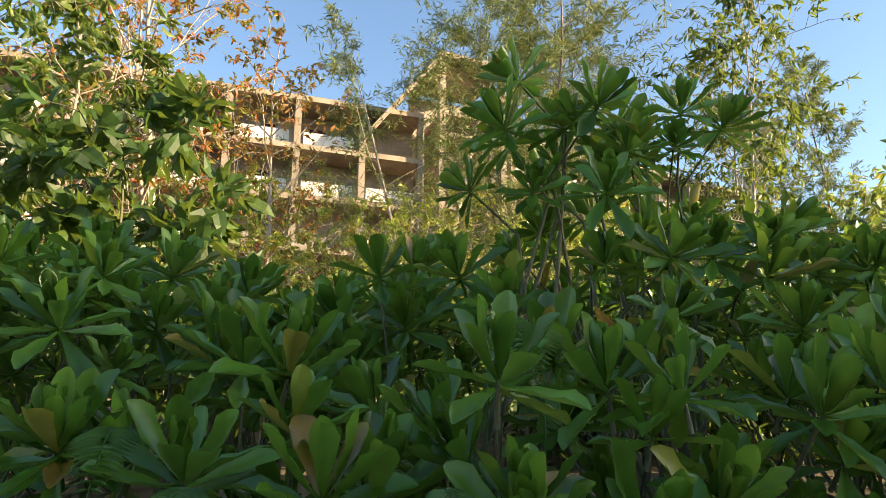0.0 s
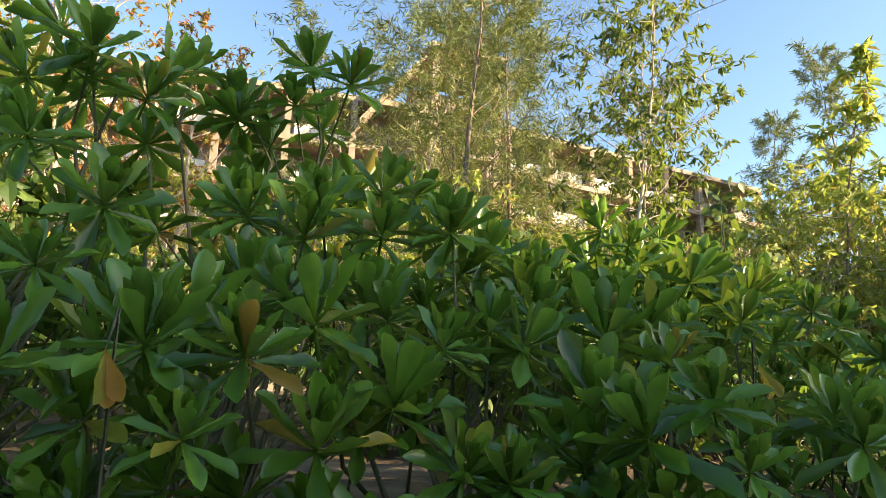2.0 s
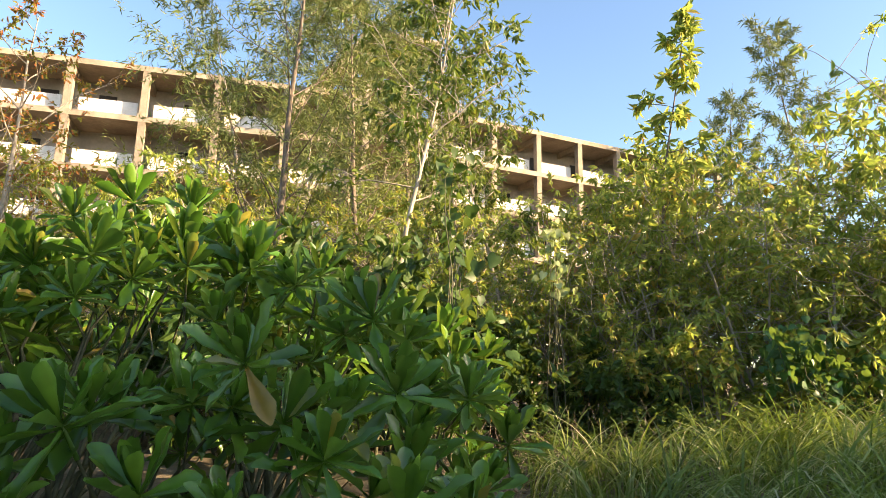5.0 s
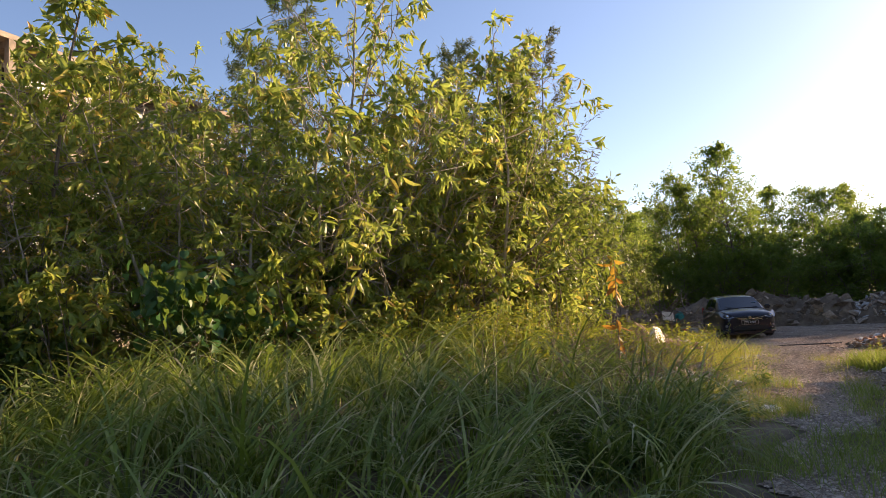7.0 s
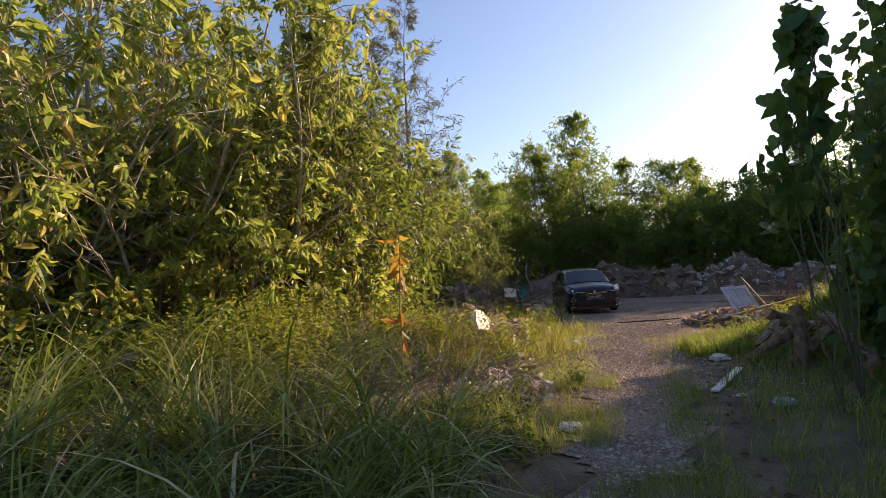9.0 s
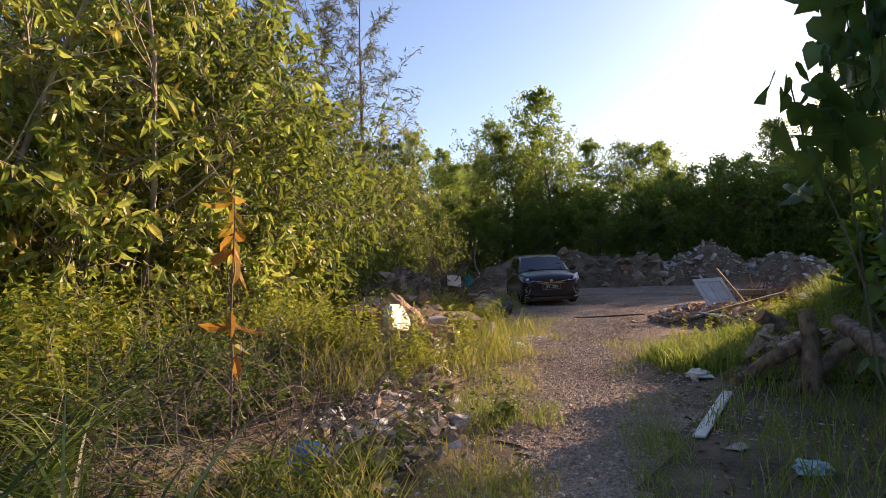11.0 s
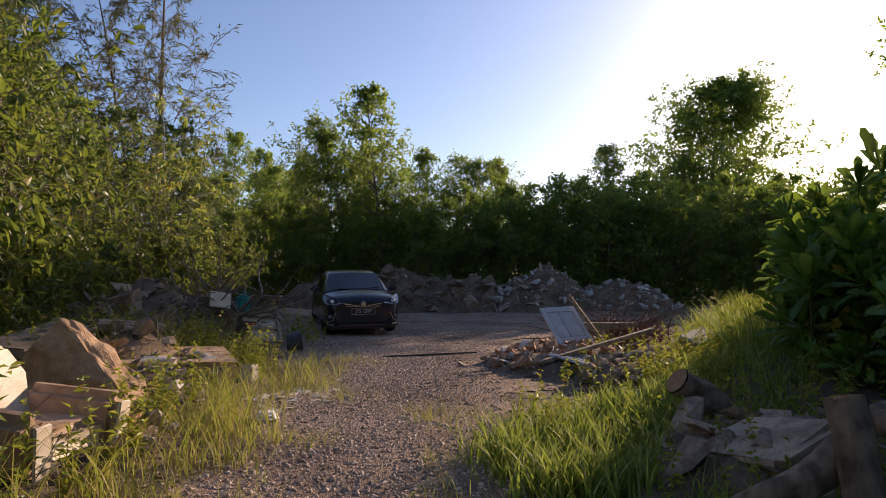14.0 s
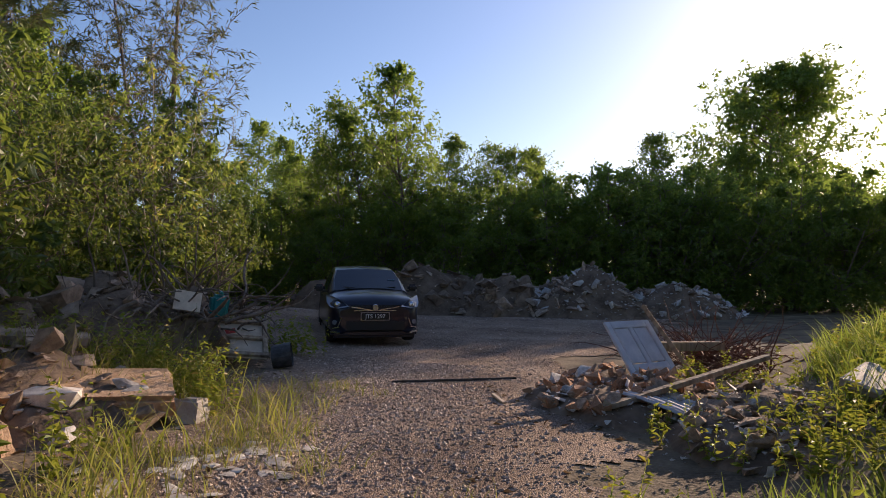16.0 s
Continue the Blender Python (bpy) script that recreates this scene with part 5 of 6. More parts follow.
def car():
    """A small hatchback; local -y is its front, x its width."""
    c = thing("parked_car", "dark blue hatchback car parked on the gravel", "car", pose(34.02, 13.85, ground_z(34.0, 13.85) - 0.02, 0, 0, -50.2))
    # lower body: from bumper to tail
    S = [(-1.95, .64, .26, .66, .66, .70), (-1.92, .76, .20, .76, .74, .78), (-1.82, .83, .19, .83, .80, .88), (-1.55, .86, .19, .86, .84, .95), (-1.25, .865, .20, .865, .88, 1.00), (-0.95, .865, .20, .865, .92, 1.04), (-0.4, .865, .20, .865, .93, 1.02), (0.4, .865, .20, .865, .95, 1.02), (1.2, .865, .21, .86, .98, 1.04), (1.65, .84, .24, .83, 1.0, 1.06), (1.88, .78, .32, .76, 1.0, 1.06), (1.95, .66, .40, .66, .95, 1.0)]
    rows = [ring(y, [(0.0001 + wl * .82, zb), (wl, zb + .12), (wl * 1.004, .5), (wm, zs - .12), (wm * .985, zs - .03), (wm * .93, zs), (wm * .80, zs + (zc - zs) * .55), (wm * .45, zc - .015), (0, zc)]) for y, wl, zb, wm, zs, zc in S]
    g = loft(rows)
    for end in (0, -1):
        r = np.array(rows[end]); k = len(r)
        cen = r.mean(0); tri = [(i, i + 1, k) for i in range(k - 1)]
        g.add(np.vstack([r, cen]), tri if end else [t[::-1] for t in tri])
    me = g.mesh("body", PAINT, True)
    part("body", me, c)
    # cabin
    K = [(-1.0, .81, .93, .79, .94, 1.03), (-0.62, .81, .93, .72, 1.17, 1.225), (-0.24, .80, .93, .635, 1.375, 1.42), (0.1, .80, .93, .61, 1.44, 1.492), (0.6, .80, .95, .61, 1.455, 1.51), (1.15, .79, .97, .60, 1.43, 1.49), (1.55, .77, .99, .59, 1.37, 1.42), (1.78, .75, 1.0, .63, 1.15, 1.18), (1.90, .72, 1.0, .70, 1.02, 1.04)]
    rows2 = [ring(y, [(wb, zb), (wb + (wt - wb) * .5, zb + (zt - zb) * .5), (wt, zt), (wt * .9, zt + (zc - zt) * .6), (wt * .5, zc - .006), (0, zc)]) for y, wb, zb, wt, zt, zc in K]
    part("roof", loft(rows2).mesh("roof", PAINT, True), c)
    # glass, laid just outside the cabin shell
    def pane(name, pts, mat=GLASSM, push=0.0, off=(0, 0, 0.0)):
        q = Geo(); q.add(np.array(pts) + off, [tuple(range(4))] if len(pts) == 4 else [(0, i, i + 1) for i in range(1, len(pts) - 1)])
        me = q.mesh(name, mat)
        return part(name, me, c)
    win = []
    for y, wb, zb, wt, zt, zc in K[:3]:
        win.append([(x * (wt * .93), y - .012, z + .012) for x, z in ((-1, zt + (zc - zt) * .45), (-.5, zc - .008), (0, zc), (.5, zc - .008), (1, zt + (zc - zt) * .45))])
    win[0] = [(x * .92, y - .03, z - .0) for x, y, z in win[0]]
    part("windscreen", loft(win).mesh("windscreen", GLASSM, True), c)
    for s in (-1, 1):
        for y0, y1, i0, i1 in ((-0.30, 0.46, 0.12, 0.0), (0.52, 1.25, 0.0, 0.1)):
            def side(y, f):
                wb, zb = np.interp(y, [k[0] for k in K], [k[1] for k in K]), np.interp(y, [k[0] for k in K], [k[2] for k in K])
                wt, zt = np.interp(y, [k[0] for k in K], [k[3] for k in K]), np.interp(y, [k[0] for k in K], [k[4] for k in K])
                return (s * (wb + (wt - wb) * f + .012), y, zb + (zt - zb) * f)
            pts = [side(y0, .1), side(y1, .1), side(y1, .9), side(y0 + i0, .9)]
            pane("side_window", pts if s > 0 else pts[::-1])
    pane("rear_window", [(-.6, 1.72, 1.30), (.6, 1.72, 1.30), (.62, 1.83, 1.08), (-.62, 1.83, 1.08)], off=(0, 0.05, 0.02))
    part("road_tax_disc", bevelled("road_tax_disc", plain_mat("pale blue sticker", (.25, .45, .6), .5), .15, .006, .09, .002), c, "pale blue sticker", pose(.50, -.66, 1.175, 33))
    # front: lamps, grille, chrome, emblem, plate, fog lamps
    for s in (-1, 1):
        lamp = [(s * .46, -1.945, .70), (s * .66, -1.925, .665), (s * .81, -1.84, .69), (s * .865, -1.66, .77), (s * .86, -1.50, .90), (s * .78, -1.68, .90), (s * .60, -1.88, .805)]
        o = (s * .022, -.034, .02)
        q = Geo(); q.add(np.array(lamp) + o, [(0, i, i + 1) if s > 0 else (0, i + 1, i) for i in range(1, 6)])
        hl = part("headlight", q.mesh("headlight", LENS, True), c, "clear headlight")
        bm = bmesh.new(); bmesh.ops.create_uvsphere(bm, u_segments=14, v_segments=8, radius=.062)
        me = bpy.data.meshes.new("reflector"); bm.to_mesh(me); bm.free(); me.materials.append(CHROME)
        part("reflector", me, hl, "", pose(s * .70, -1.885, .755))
        part("fog_lamp_bezel", bevelled("fog_lamp_bezel", CHROME, .02, .05, .20, .008), c, "silver fog lamp trim", pose(s * .66, -1.95, .42, 0, s * -24, s * 20))
        part("fog_lamp_bezel", bevelled("fog_lamp_bezel", CHROME, .14, .05, .018, .007), c, "silver fog lamp trim", pose(s * .73, -1.93, .33, 0, s * 8, s * 20))
        bm = bmesh.new(); bmesh.ops.create_cone(bm, cap_ends=True, segments=16, radius1=.045, radius2=.045, depth=.03)
        me = bpy.data.meshes.new("fog_lamp"); bm.to_mesh(me); bm.free(); me.materials.append(LENS)
        part("fog_lamp", me, c, "", pose(s * .75, -1.92, .43, 90, 0, s * 20))
        part("skirt", bevelled("skirt", CHROME if s else TRIM, .20, .06, .035, .01), c, "silver lip of the bumper", pose(s * .74, -1.91, .245, 0, s * -8, s * 25))
        mir = part("wing_mirror", bevelled("wing_mirror", PAINT, .22, .10, .15, .045, seg=3), c, "", pose(s * .97, -.62, 1.04, 0, 0, s * 8))
        part("mirror_arm", bevelled("mirror_arm", TRIM, .14, .05, .04, .012), mir, "", pose(-s * .12, .02, -.07))
        part("tail_lamp", bevelled("tail_lamp", REDPAINT, .05, .12, .30, .015), c, "", pose(s * .775, 1.86, .93))
        for y in (-0.05, 0.52, 1.2):
            part("pillar", bevelled("pillar", TRIM, .012, .05, .02, .003), c, "", pose(s * .815, y, .955))
        part("door_handle", bevelled("door_handle", PAINT, .03, .18, .035, .01), c, "", pose(s * .868, .3, .86))
        part("wiper", bevelled("wiper", TRIM, .55, .02, .015, .004), c, "", pose(s * .28, -.99, 1.05, 0, -s * 3, 6))
    part("grille", bevelled("grille", TRIM, 1.02, .06, .085, .02), c, "black upper grille", pose(0, -1.935, .70))
    part("lower_grille", bevelled("lower_grille", TRIM, 1.15, .06, .22, .03), c, "black lower grille", pose(0, -1.93, .36))
    for s in (-1, 1):
        part("chrome_bar", bevelled("chrome_bar", CHROME, .40, .03, .018, .006), c, "chrome bar between the lamps", pose(s * .27, -1.968, .685, 0, s * -9, s * 4))
    part("chrome_bar", bevelled("chrome_bar", CHROME, .80, .03, .014, .005), c, "chrome bar under the grille", pose(0, -1.975, .645))
    bm = bmesh.new(); bmesh.ops.create_cone(bm, cap_ends=True, segments=20, radius1=.062, radius2=.055, depth=.02)
    me = bpy.data.meshes.new("emblem"); bm.to_mesh(me); bm.free(); me.materials.append(CHROME)
    part("emblem", me, c, "round chrome emblem", pose(0, -1.99, .70, 90))
    pl = part("number_plate", bevelled("number_plate", PLATE, .52, .02, .13, .006), c, "black number plate with white letters", pose(0, -1.985, .535))
    part("plate_frame", bevelled("plate_frame", RIM, .545, .012, .155, .004), pl, "", pose(0, .012, 0))
    cu = bpy.data.curves.new("plate_text", "FONT")
    cu.body, cu.size, cu.align_x, cu.align_y, cu.extrude = "JTS 1297", .105, "CENTER", "CENTER", .002
    tx = new("text_source", cu)
    bpy.context.view_layer.update()
    me = bpy.data.meshes.new_from_object(tx.evaluated_get(bpy.context.evaluated_depsgraph_get()))
    bpy.data.objects.remove(tx)
    me.materials.clear(); me.materials.append(LETTER)
    part("lettering", me, pl, "", pose(0, -.0135, 0, 90))
    # wheels
    bm = bmesh.new()
    prof = [(.20, -.09), (.29, -.10), (.31, -.06), (.312, 0), (.31, .06), (.29, .10), (.20, .09)]
    vs = [[bm.verts.new((x, math.cos(a) * r, math.sin(a) * r)) for r, x in prof] for a in np.linspace(0, 2 * math.pi, 28, endpoint=False)]
    for i in range(28):
        for j in range(len(prof) - 1):
            bm.faces.new((vs[i][j], vs[i][j + 1], vs[(i + 1) % 28][j + 1], vs[(i + 1) % 28][j]))
    tyre = bpy.data.meshes.new("tyre"); bm.to_mesh(tyre); bm.free(); tyre.materials.append(TYRE)
    g = Geo()
    for k in range(5):
        a = 2 * math.pi * k / 5
        for da in (-.16, .16):
            d = np.array([0, math.cos(a + da), math.sin(a + da)])
            tube(g, [d * .03 + [.05, 0, 0], d * .12 + [.06, 0, 0], d * .205 + [.05, 0, 0]], .016, .013, 5)
    a = np.linspace(0, 2 * math.pi, 29)
    tube(g, np.stack([0 * a + .045, np.cos(a) * .205, np.sin(a) * .205], -1), .014, .014, 5)
    tube(g, [(-.05, 0, 0), (.0, 0, 0), (.06, 0, 0)], .19, .035, 16)
    rim = g.mesh("rim", RIM, True)
    for x, y in ((-.76, -1.22), (.76, -1.22), (-.76, 1.24), (.76, 1.24)):
        w = part("wheel", tyre, c, "", pose(x, y, .312, 0, 0, 180 if x < 0 else 0))
        part("rim", rim, w)
        arch = Geo()
        a = np.linspace(-.25, math.pi + .25, 18)
        tube(arch, np.stack([0 * a + math.copysign(.845, x), y + np.cos(a) * .355, .312 + np.sin(a) * .355], -1), .022, .022, 5)
        part("wheel_arch", arch.mesh("wheel_arch", TRIM, True), c)
    part("bumper_valance", bevelled("bumper_valance", PAINT, 1.62, .22, .16, .05, seg=3), c, "", pose(0, -1.80, .21))
    for sx in (-1, 1):
        part("side_sill", bevelled("side_sill", PAINT, .08, 2.0, .12, .03), c, "", pose(sx * .80, 0, .2))
    part("underside", bevelled("underside", TRIM, 1.5, 3.5, .1, .03), c, "", pose(0, 0, .24))


car()

# ---- rubble heaps ----
CH_CONC = [chunk(700 + k, RUBBLE, (0.35, 0.6, 0.25)[k % 3]) for k in range(6)]
CH_PALE = [chunk(710 + k, PALERUBBLE, (0.12, 0.5)[k % 2]) for k in range(4)]
CH_BRICK = [chunk(720 + k, BRICK, 0.55) for k in range(3)]
CH_SLAB = [chunk(730 + k, RUBBLE, 0.14, 12) for k in range(3)]
CH_EARTH = [chunk(740 + k, EARTH, 0.6) for k in range(3)]


def heap(name, label, x, y, rx, ry, h, turn, pieces, mix, size, rng, mound_mat=EARTH, fine=500, group="rubble heaps"):
    """A mound of fines with broken pieces set into and onto it."""
    t = thing(name, label, "rubble", pose(x, y, ground_z(x, y), 0, 0, math.degrees(turn)), group)
    n = 26
    u = np.linspace(-1.15, 1.15, n)
    X, Y = np.meshgrid(u, u, indexing="ij")
    seed = x * 3 + y

    def hz(a, b):
        r = np.sqrt(a * a + b * b)
        base = np.clip(1 - r * r, 0, 1) ** 0.9
        return h * base * (0.85 + 0.25 * np.sin(5 * a + seed) * np.cos(4 * b + seed)) - 0.06 * (r > 0.98)
    Z = hz(X, Y) + rng.normal(0, 0.02, X.shape) * (np.hypot(X, Y) < 0.95)
    i, j = np.meshgrid(np.arange(n - 1), np.arange(n - 1), indexing="ij")
    g = Geo()
    g.add(np.stack([X * rx, Y * ry, Z - 0.03], -1), np.stack([i * n + j, (i + 1) * n + j, (i + 1) * n + j + 1, i * n + j + 1], -1).reshape(-1, 4))
    part("mound", g.mesh("mound", mound_mat, True), t)
    for k in range(pieces):
        r, a = math.sqrt(rng.uniform(0, 1)) * 0.97, rng.uniform(0, 6.283)
        a_, b_ = r * math.cos(a), r * math.sin(a)
        s = size * rng.uniform(0.35, 1.0) ** 1.3
        pool = mix[int(rng.integers(len(mix)))]
        part("chunk", pool[int(rng.integers(len(pool)))], t, "", Matrix.LocRotScale((a_ * rx, b_ * ry, float(hz(a_, b_)) + 0.05 * s), Euler(rng.normal(0, 0.5, 3) + [0, 0, rng.uniform(0, 6.3)]), Vector((s, s, s))))
    if fine:
        g = Geo()
        for k in range(fine):
            r, a = math.sqrt(rng.uniform(0, 1.3)), rng.uniform(0, 6.283)
            a_, b_ = r * math.cos(a), r * math.sin(a)
            s = size * rng.uniform(0.05, 0.2)
            p = rng.uniform(-0.6, 0.6, (5, 3)) * s * [1, 1, 0.6] + [a_ * rx, b_ * ry, float(hz(a_, b_)) + 0.02]
            g.add(p, [(0, 1, 2), (0, 2, 3), (0, 3, 1), (4, 2, 1), (4, 3, 2), (4, 1, 3)])
        part("fine_rubble", g.mesh("fine_rubble", PALERUBBLE if mix[0] is CH_PALE else RUBBLE), t)["kind"] = "stuff"
    return t


rng = np.random.default_rng(11)
heap("rubble_heap", "grey earth heap with broken concrete slabs on it", 42.2, 16.6, 3.0, 1.9, 1.75, -1.1, 60, [CH_CONC, CH_SLAB, CH_EARTH], 0.8, rng)
heap("rubble_heap", "heap of large tilted concrete slabs", 42.6, 14.0, 1.6, 1.5, 1.35, -1.2, 50, [CH_SLAB, CH_SLAB, CH_CONC], 1.3, rng, EARTH, 300)
heap("rubble_heap", "long heap of pale broken concrete and tiles", 43.6, 11.4, 2.6, 1.7, 1.55, -1.3, 190, [CH_PALE, CH_CONC, CH_SLAB], 0.55, rng, EARTH, 900)
heap("rubble_heap", "low heap of pale rubble and white scraps", 44.8, 8.6, 2.3, 1.5, 1.15, -1.3, 170, [CH_PALE, CH_PALE, CH_CONC], 0.42, rng, EARTH, 700)
heap("rubble_heap", "brown sand heap behind the car", 41.2, 19.6, 2.2, 1.8, 1.6, 0.3, 6, [CH_EARTH], 0.4, rng, EARTH, 200)
heap("rubble_heap", "overgrown heap of broken concrete blocks", 28.4, 14.9, 2.4, 1.5, 1.25, 0.5, 60, [CH_CONC, CH_SLAB, CH_CONC], 0.7, rng)
heap("rubble_heap", "overgrown heap of broken slabs under thin straw", 26.7, 14.2, 1.7, 1.2, 0.95, 0.3, 90, [CH_CONC, CH_SLAB, CH_CONC, CH_EARTH], 0.4, rng)
heap("rubble_heap", "old concrete rubble among weeds", 25.9, 12.7, 1.7, 1.2, 0.75, 0.5, 44, [CH_SLAB, CH_CONC, CH_PALE], 0.65, rng)
heap("rubble_heap", "brick and tile rubble under a discarded door", 29.6, 7.4, 1.5, 1.2, 0.30, 0.2, 220, [CH_PALE, CH_BRICK, CH_CONC, CH_BRICK], 0.26, rng, EARTH, 700)
heap("rubble_heap", "flat broken concrete rubble beside the bank", 28.4, 6.0, 1.5, 0.9, 0.35, 0.1, 130, [CH_PALE, CH_SLAB, CH_CONC], 0.28, rng, EARTH, 500)
heap("rubble_heap", "grey tile shards dumped at the track's edge", 19.4, 7.35, 1.7, 0.85, 0.2, 0.55, 298, [CH_PALE, CH_SLAB, CH_CONC], 0.2, rng, SOIL, 1900)
heap("rubble_heap", "scattered pale rubble in dry weeds", 21.0, 8.3, 1.2, 0.6, 0.22, 0.5, 40, [CH_PALE, CH_CONC], 0.3, rng, EARTH, 250)
heap("rubble_heap", "rubble and brick bits in the weeds beside the track", 23.2, 9.6, 1.0, 0.8, 0.25, 0.4, 34, [CH_CONC, CH_BRICK, CH_PALE], 0.34, rng, EARTH, 200)
heap("rubble_heap", "broken concrete under a tilted slab in the weeds", 26.0, 11.7, 1.1, .8, 0.38, 0.6, 44, [CH_CONC, CH_SLAB, CH_PALE], 0.36, rng, EARTH, 200)
heap("rubble_heap", "dark rubble under the cut logs", 24.2, 4.7, 0.9, 0.8, 0.3, 0.2, 26, [CH_CONC, CH_SLAB], 0.45, rng, EARTH, 150)


def loose(name, label, category, mesh, x, y, z, rx=0, ry=0, rz=0, s=1.0, group=""):
    ob = new(name, mesh)
    ob.matrix_basis = pose(x, y, ground_z(x, y) + z, rx, ry, rz) @ Matrix.Diagonal((s, s, s, 1)) if not isinstance(s, tuple) else pose(x, y, ground_z(x, y) + z, rx, ry, rz) @ Matrix.Diagonal((*s, 1))
    return tagged(ob, label, category, group)


# the sandy boulder: a slab set on edge, coming to a peak
bm = bmesh.new()
for v in ((-.75, -.25, -.2), (.80, -.2, -.2), (.85, .25, -.2), (-.7, .35, -.2), (-.62, -.2, .12), (.66, -.18, .10), (-.06, .0, .82), (.10, .12, .74), (.7, .2, .2), (-.55, .3, .25), (-.2, -.15, .55)):
    bm.verts.new(v)
bmesh.ops.convex_hull(bm, input=bm.verts[:])
bmesh.ops.subdivide_edges(bm, edges=bm.edges[:], cuts=9, use_grid_fill=True)
for v in bm.verts:
    v.co += v.normal * (0.045 * noise.noise(v.co * 4.5) + 0.03 * noise.noise(v.co * 13)) + Vector((0, 0, 1)) * 0.012 * noise.noise(v.co * 25)
me = bpy.data.meshes.new("boulder"); bm.to_mesh(me); bm.free(); me.materials.append(ORANGEROCK)
loose("boulder", "peaked block of sandy orange aggregate in the rubble", "rock", me, 24.45, 11.55, -0.04, 0, 0, -62, (1.05, 1.1, 1.12))
loose("concrete_slab", "flat broken concrete slab propped on rubble", "slab", bevelled("concrete_slab", RUBBLE, 1.5, .55, .12, .02, 3, .012), 24.9, 12.6, .62, 8, -6, 25)
loose("concrete_slab", "weathered concrete slab lying in the weeds", "slab", bevelled("concrete_slab", ORANGEROCK, 1.7, 1.0, .16, .03, 4, .02), 26.0, 11.75, .27, 9, 4, -38)
loose("concrete_slab", "pale concrete slab on a pile of stones", "slab", bevelled("concrete_slab", RUBBLE, .85, .4, .12, .02, 5, .012), 26.3, 12.7, .66, 6, 5, -35)
loose("concrete_block", "small grey concrete block in the grass", "block", bevelled("concrete_block", PALERUBBLE, .26, .2, .24, .02, 6, .008), 26.6, 10.9, .1, 4, 6, 20)
loose("concrete_slab", "tilted pale slab in the grass of the bank", "slab", bevelled("concrete_slab", PALERUBBLE, .6, .3, .08, .015, 7, .01), 28.4, 5.3, .22, 14, -8, -25)
loose("concrete_slab", "mossy grey slab below the cut log", "slab", bevelled("concrete_slab", RUBBLE, .7, .5, .12, .02, 8, .015), 23.9, 4.85, .22, -18, 10, 40)

# discarded armchair in the weeds: cream back, brown arms, torn front
def outline_block(name, material, outline, depth, bevel):
    """A thick board cut to an outline of (x, z) corners, its edges rounded."""
    bm = bmesh.new()
    f = bm.faces.new([bm.verts.new((x, -depth / 2, z)) for x, z in outline])
    r = bmesh.ops.extrude_face_region(bm, geom=[f])
    bmesh.ops.translate(bm, vec=(0, depth, 0), verts=[v for v in r["geom"] if isinstance(v, bmesh.types.BMVert)])
    bmesh.ops.recalc_face_normals(bm, faces=bm.faces[:])
    bmesh.ops.bevel(bm, geom=bm.edges[:], offset=bevel, segments=3, affect="EDGES")
    me = bpy.data.meshes.new(name)
    bm.to_mesh(me); bm.free()
    me.materials.append(material)
    return me


sofa = thing("discarded_armchair", "discarded armchair with stained cream back and brown vinyl arms", "armchair", pose(22.6, 9.55, ground_z(22.6, 9.55) - .04, 0, 0, 16) @ Matrix.Diagonal((.9, .9, .92, 1)))
part("backrest", outline_block("backrest", CREAM, [(-.34, 0), (.34, 0), (.36, .42), (.20, .64), (-.20, .66), (-.37, .44)], .15, .035), sofa, "stained cream backrest", pose(0, .16, .28, -14, 3, 0))
part("base", bevelled("base", GREYPLASTIC, .78, .70, .26, .03, 9, .008), sofa, "dark sagging base", pose(0, -.14, .12))
part("seat", bevelled("seat", LEATHER, .62, .62, .12, .04, 9, .008, 3), sofa, "", pose(0, -.18, .30, 4, 0, 0))
for sx in (-1, 1):
    arm = part("arm", bevelled("arm", LEATHER, .20, .86, .44, .075, 12, .004, 4), sofa, "worn brown vinyl arm", pose(sx * .42, -.18, .33, 6, sx * 5, sx * 3))
    part("front_panel", bevelled("front_panel", CREAM, .15, .03, .36, .012, 13, .003), arm, "torn cream front edge", pose(0, -.432, -.02))
part("torn_cover", bevelled("torn_cover", CREAM, .58, .03, .16, .01, 14, .012), sofa, "torn hanging cream cover", pose(.02, -.50, .22, 8, 4, 0))

# discarded door: panel, louvres, frame strips
door = thing("discarded_door", "faded pale blue wooden louvred door lying on rubble", "door", pose(30.3, 7.35, ground_z(30.3, 7.35) + .38, 0, 0, 0) @ look((0, 0, 0), (.42, .70, -.62)).to_3x3().to_4x4())
for nm, w, h, x, y, d in (("stile", .09, 1.05, -.36, 0, .035), ("stile", .09, 1.05, .36, 0, .035), ("rail", .63, .10, 0, .475, .035), ("rail", .63, .09, 0, -.12, .035), ("rail", .63, .10, 0, -.475, .035), ("panel", .24, .48, -.17, .18, .022), ("panel", .24, .48, .17, .18, .022), ("mullion", .07, .50, 0, .175, .033)):
    part(nm, bevelled(nm, WHITEDOOR, w, h, d, .006), door, "", pose(x, y, 0))
for k in range(5):
    part("louvre", bevelled("louvre", WHITEDOOR, .62, .055, .012, .003), door, "", pose(0, -.405 + .058 * k, 0, 28))
post = loose("timber_board", "long weathered timber board leaning beside the door", "board", bevelled("timber_board", OLDWOOD, .10, 1.25, .05, .008), 30.6, 7.1, .46)
post.matrix_basis = Matrix.LocRotScale((30.62, 7.08, ground_z(30.62, 7.08) + .50), Vector((.09, -.57, -.82)).to_track_quat("Y", "Z"), None)
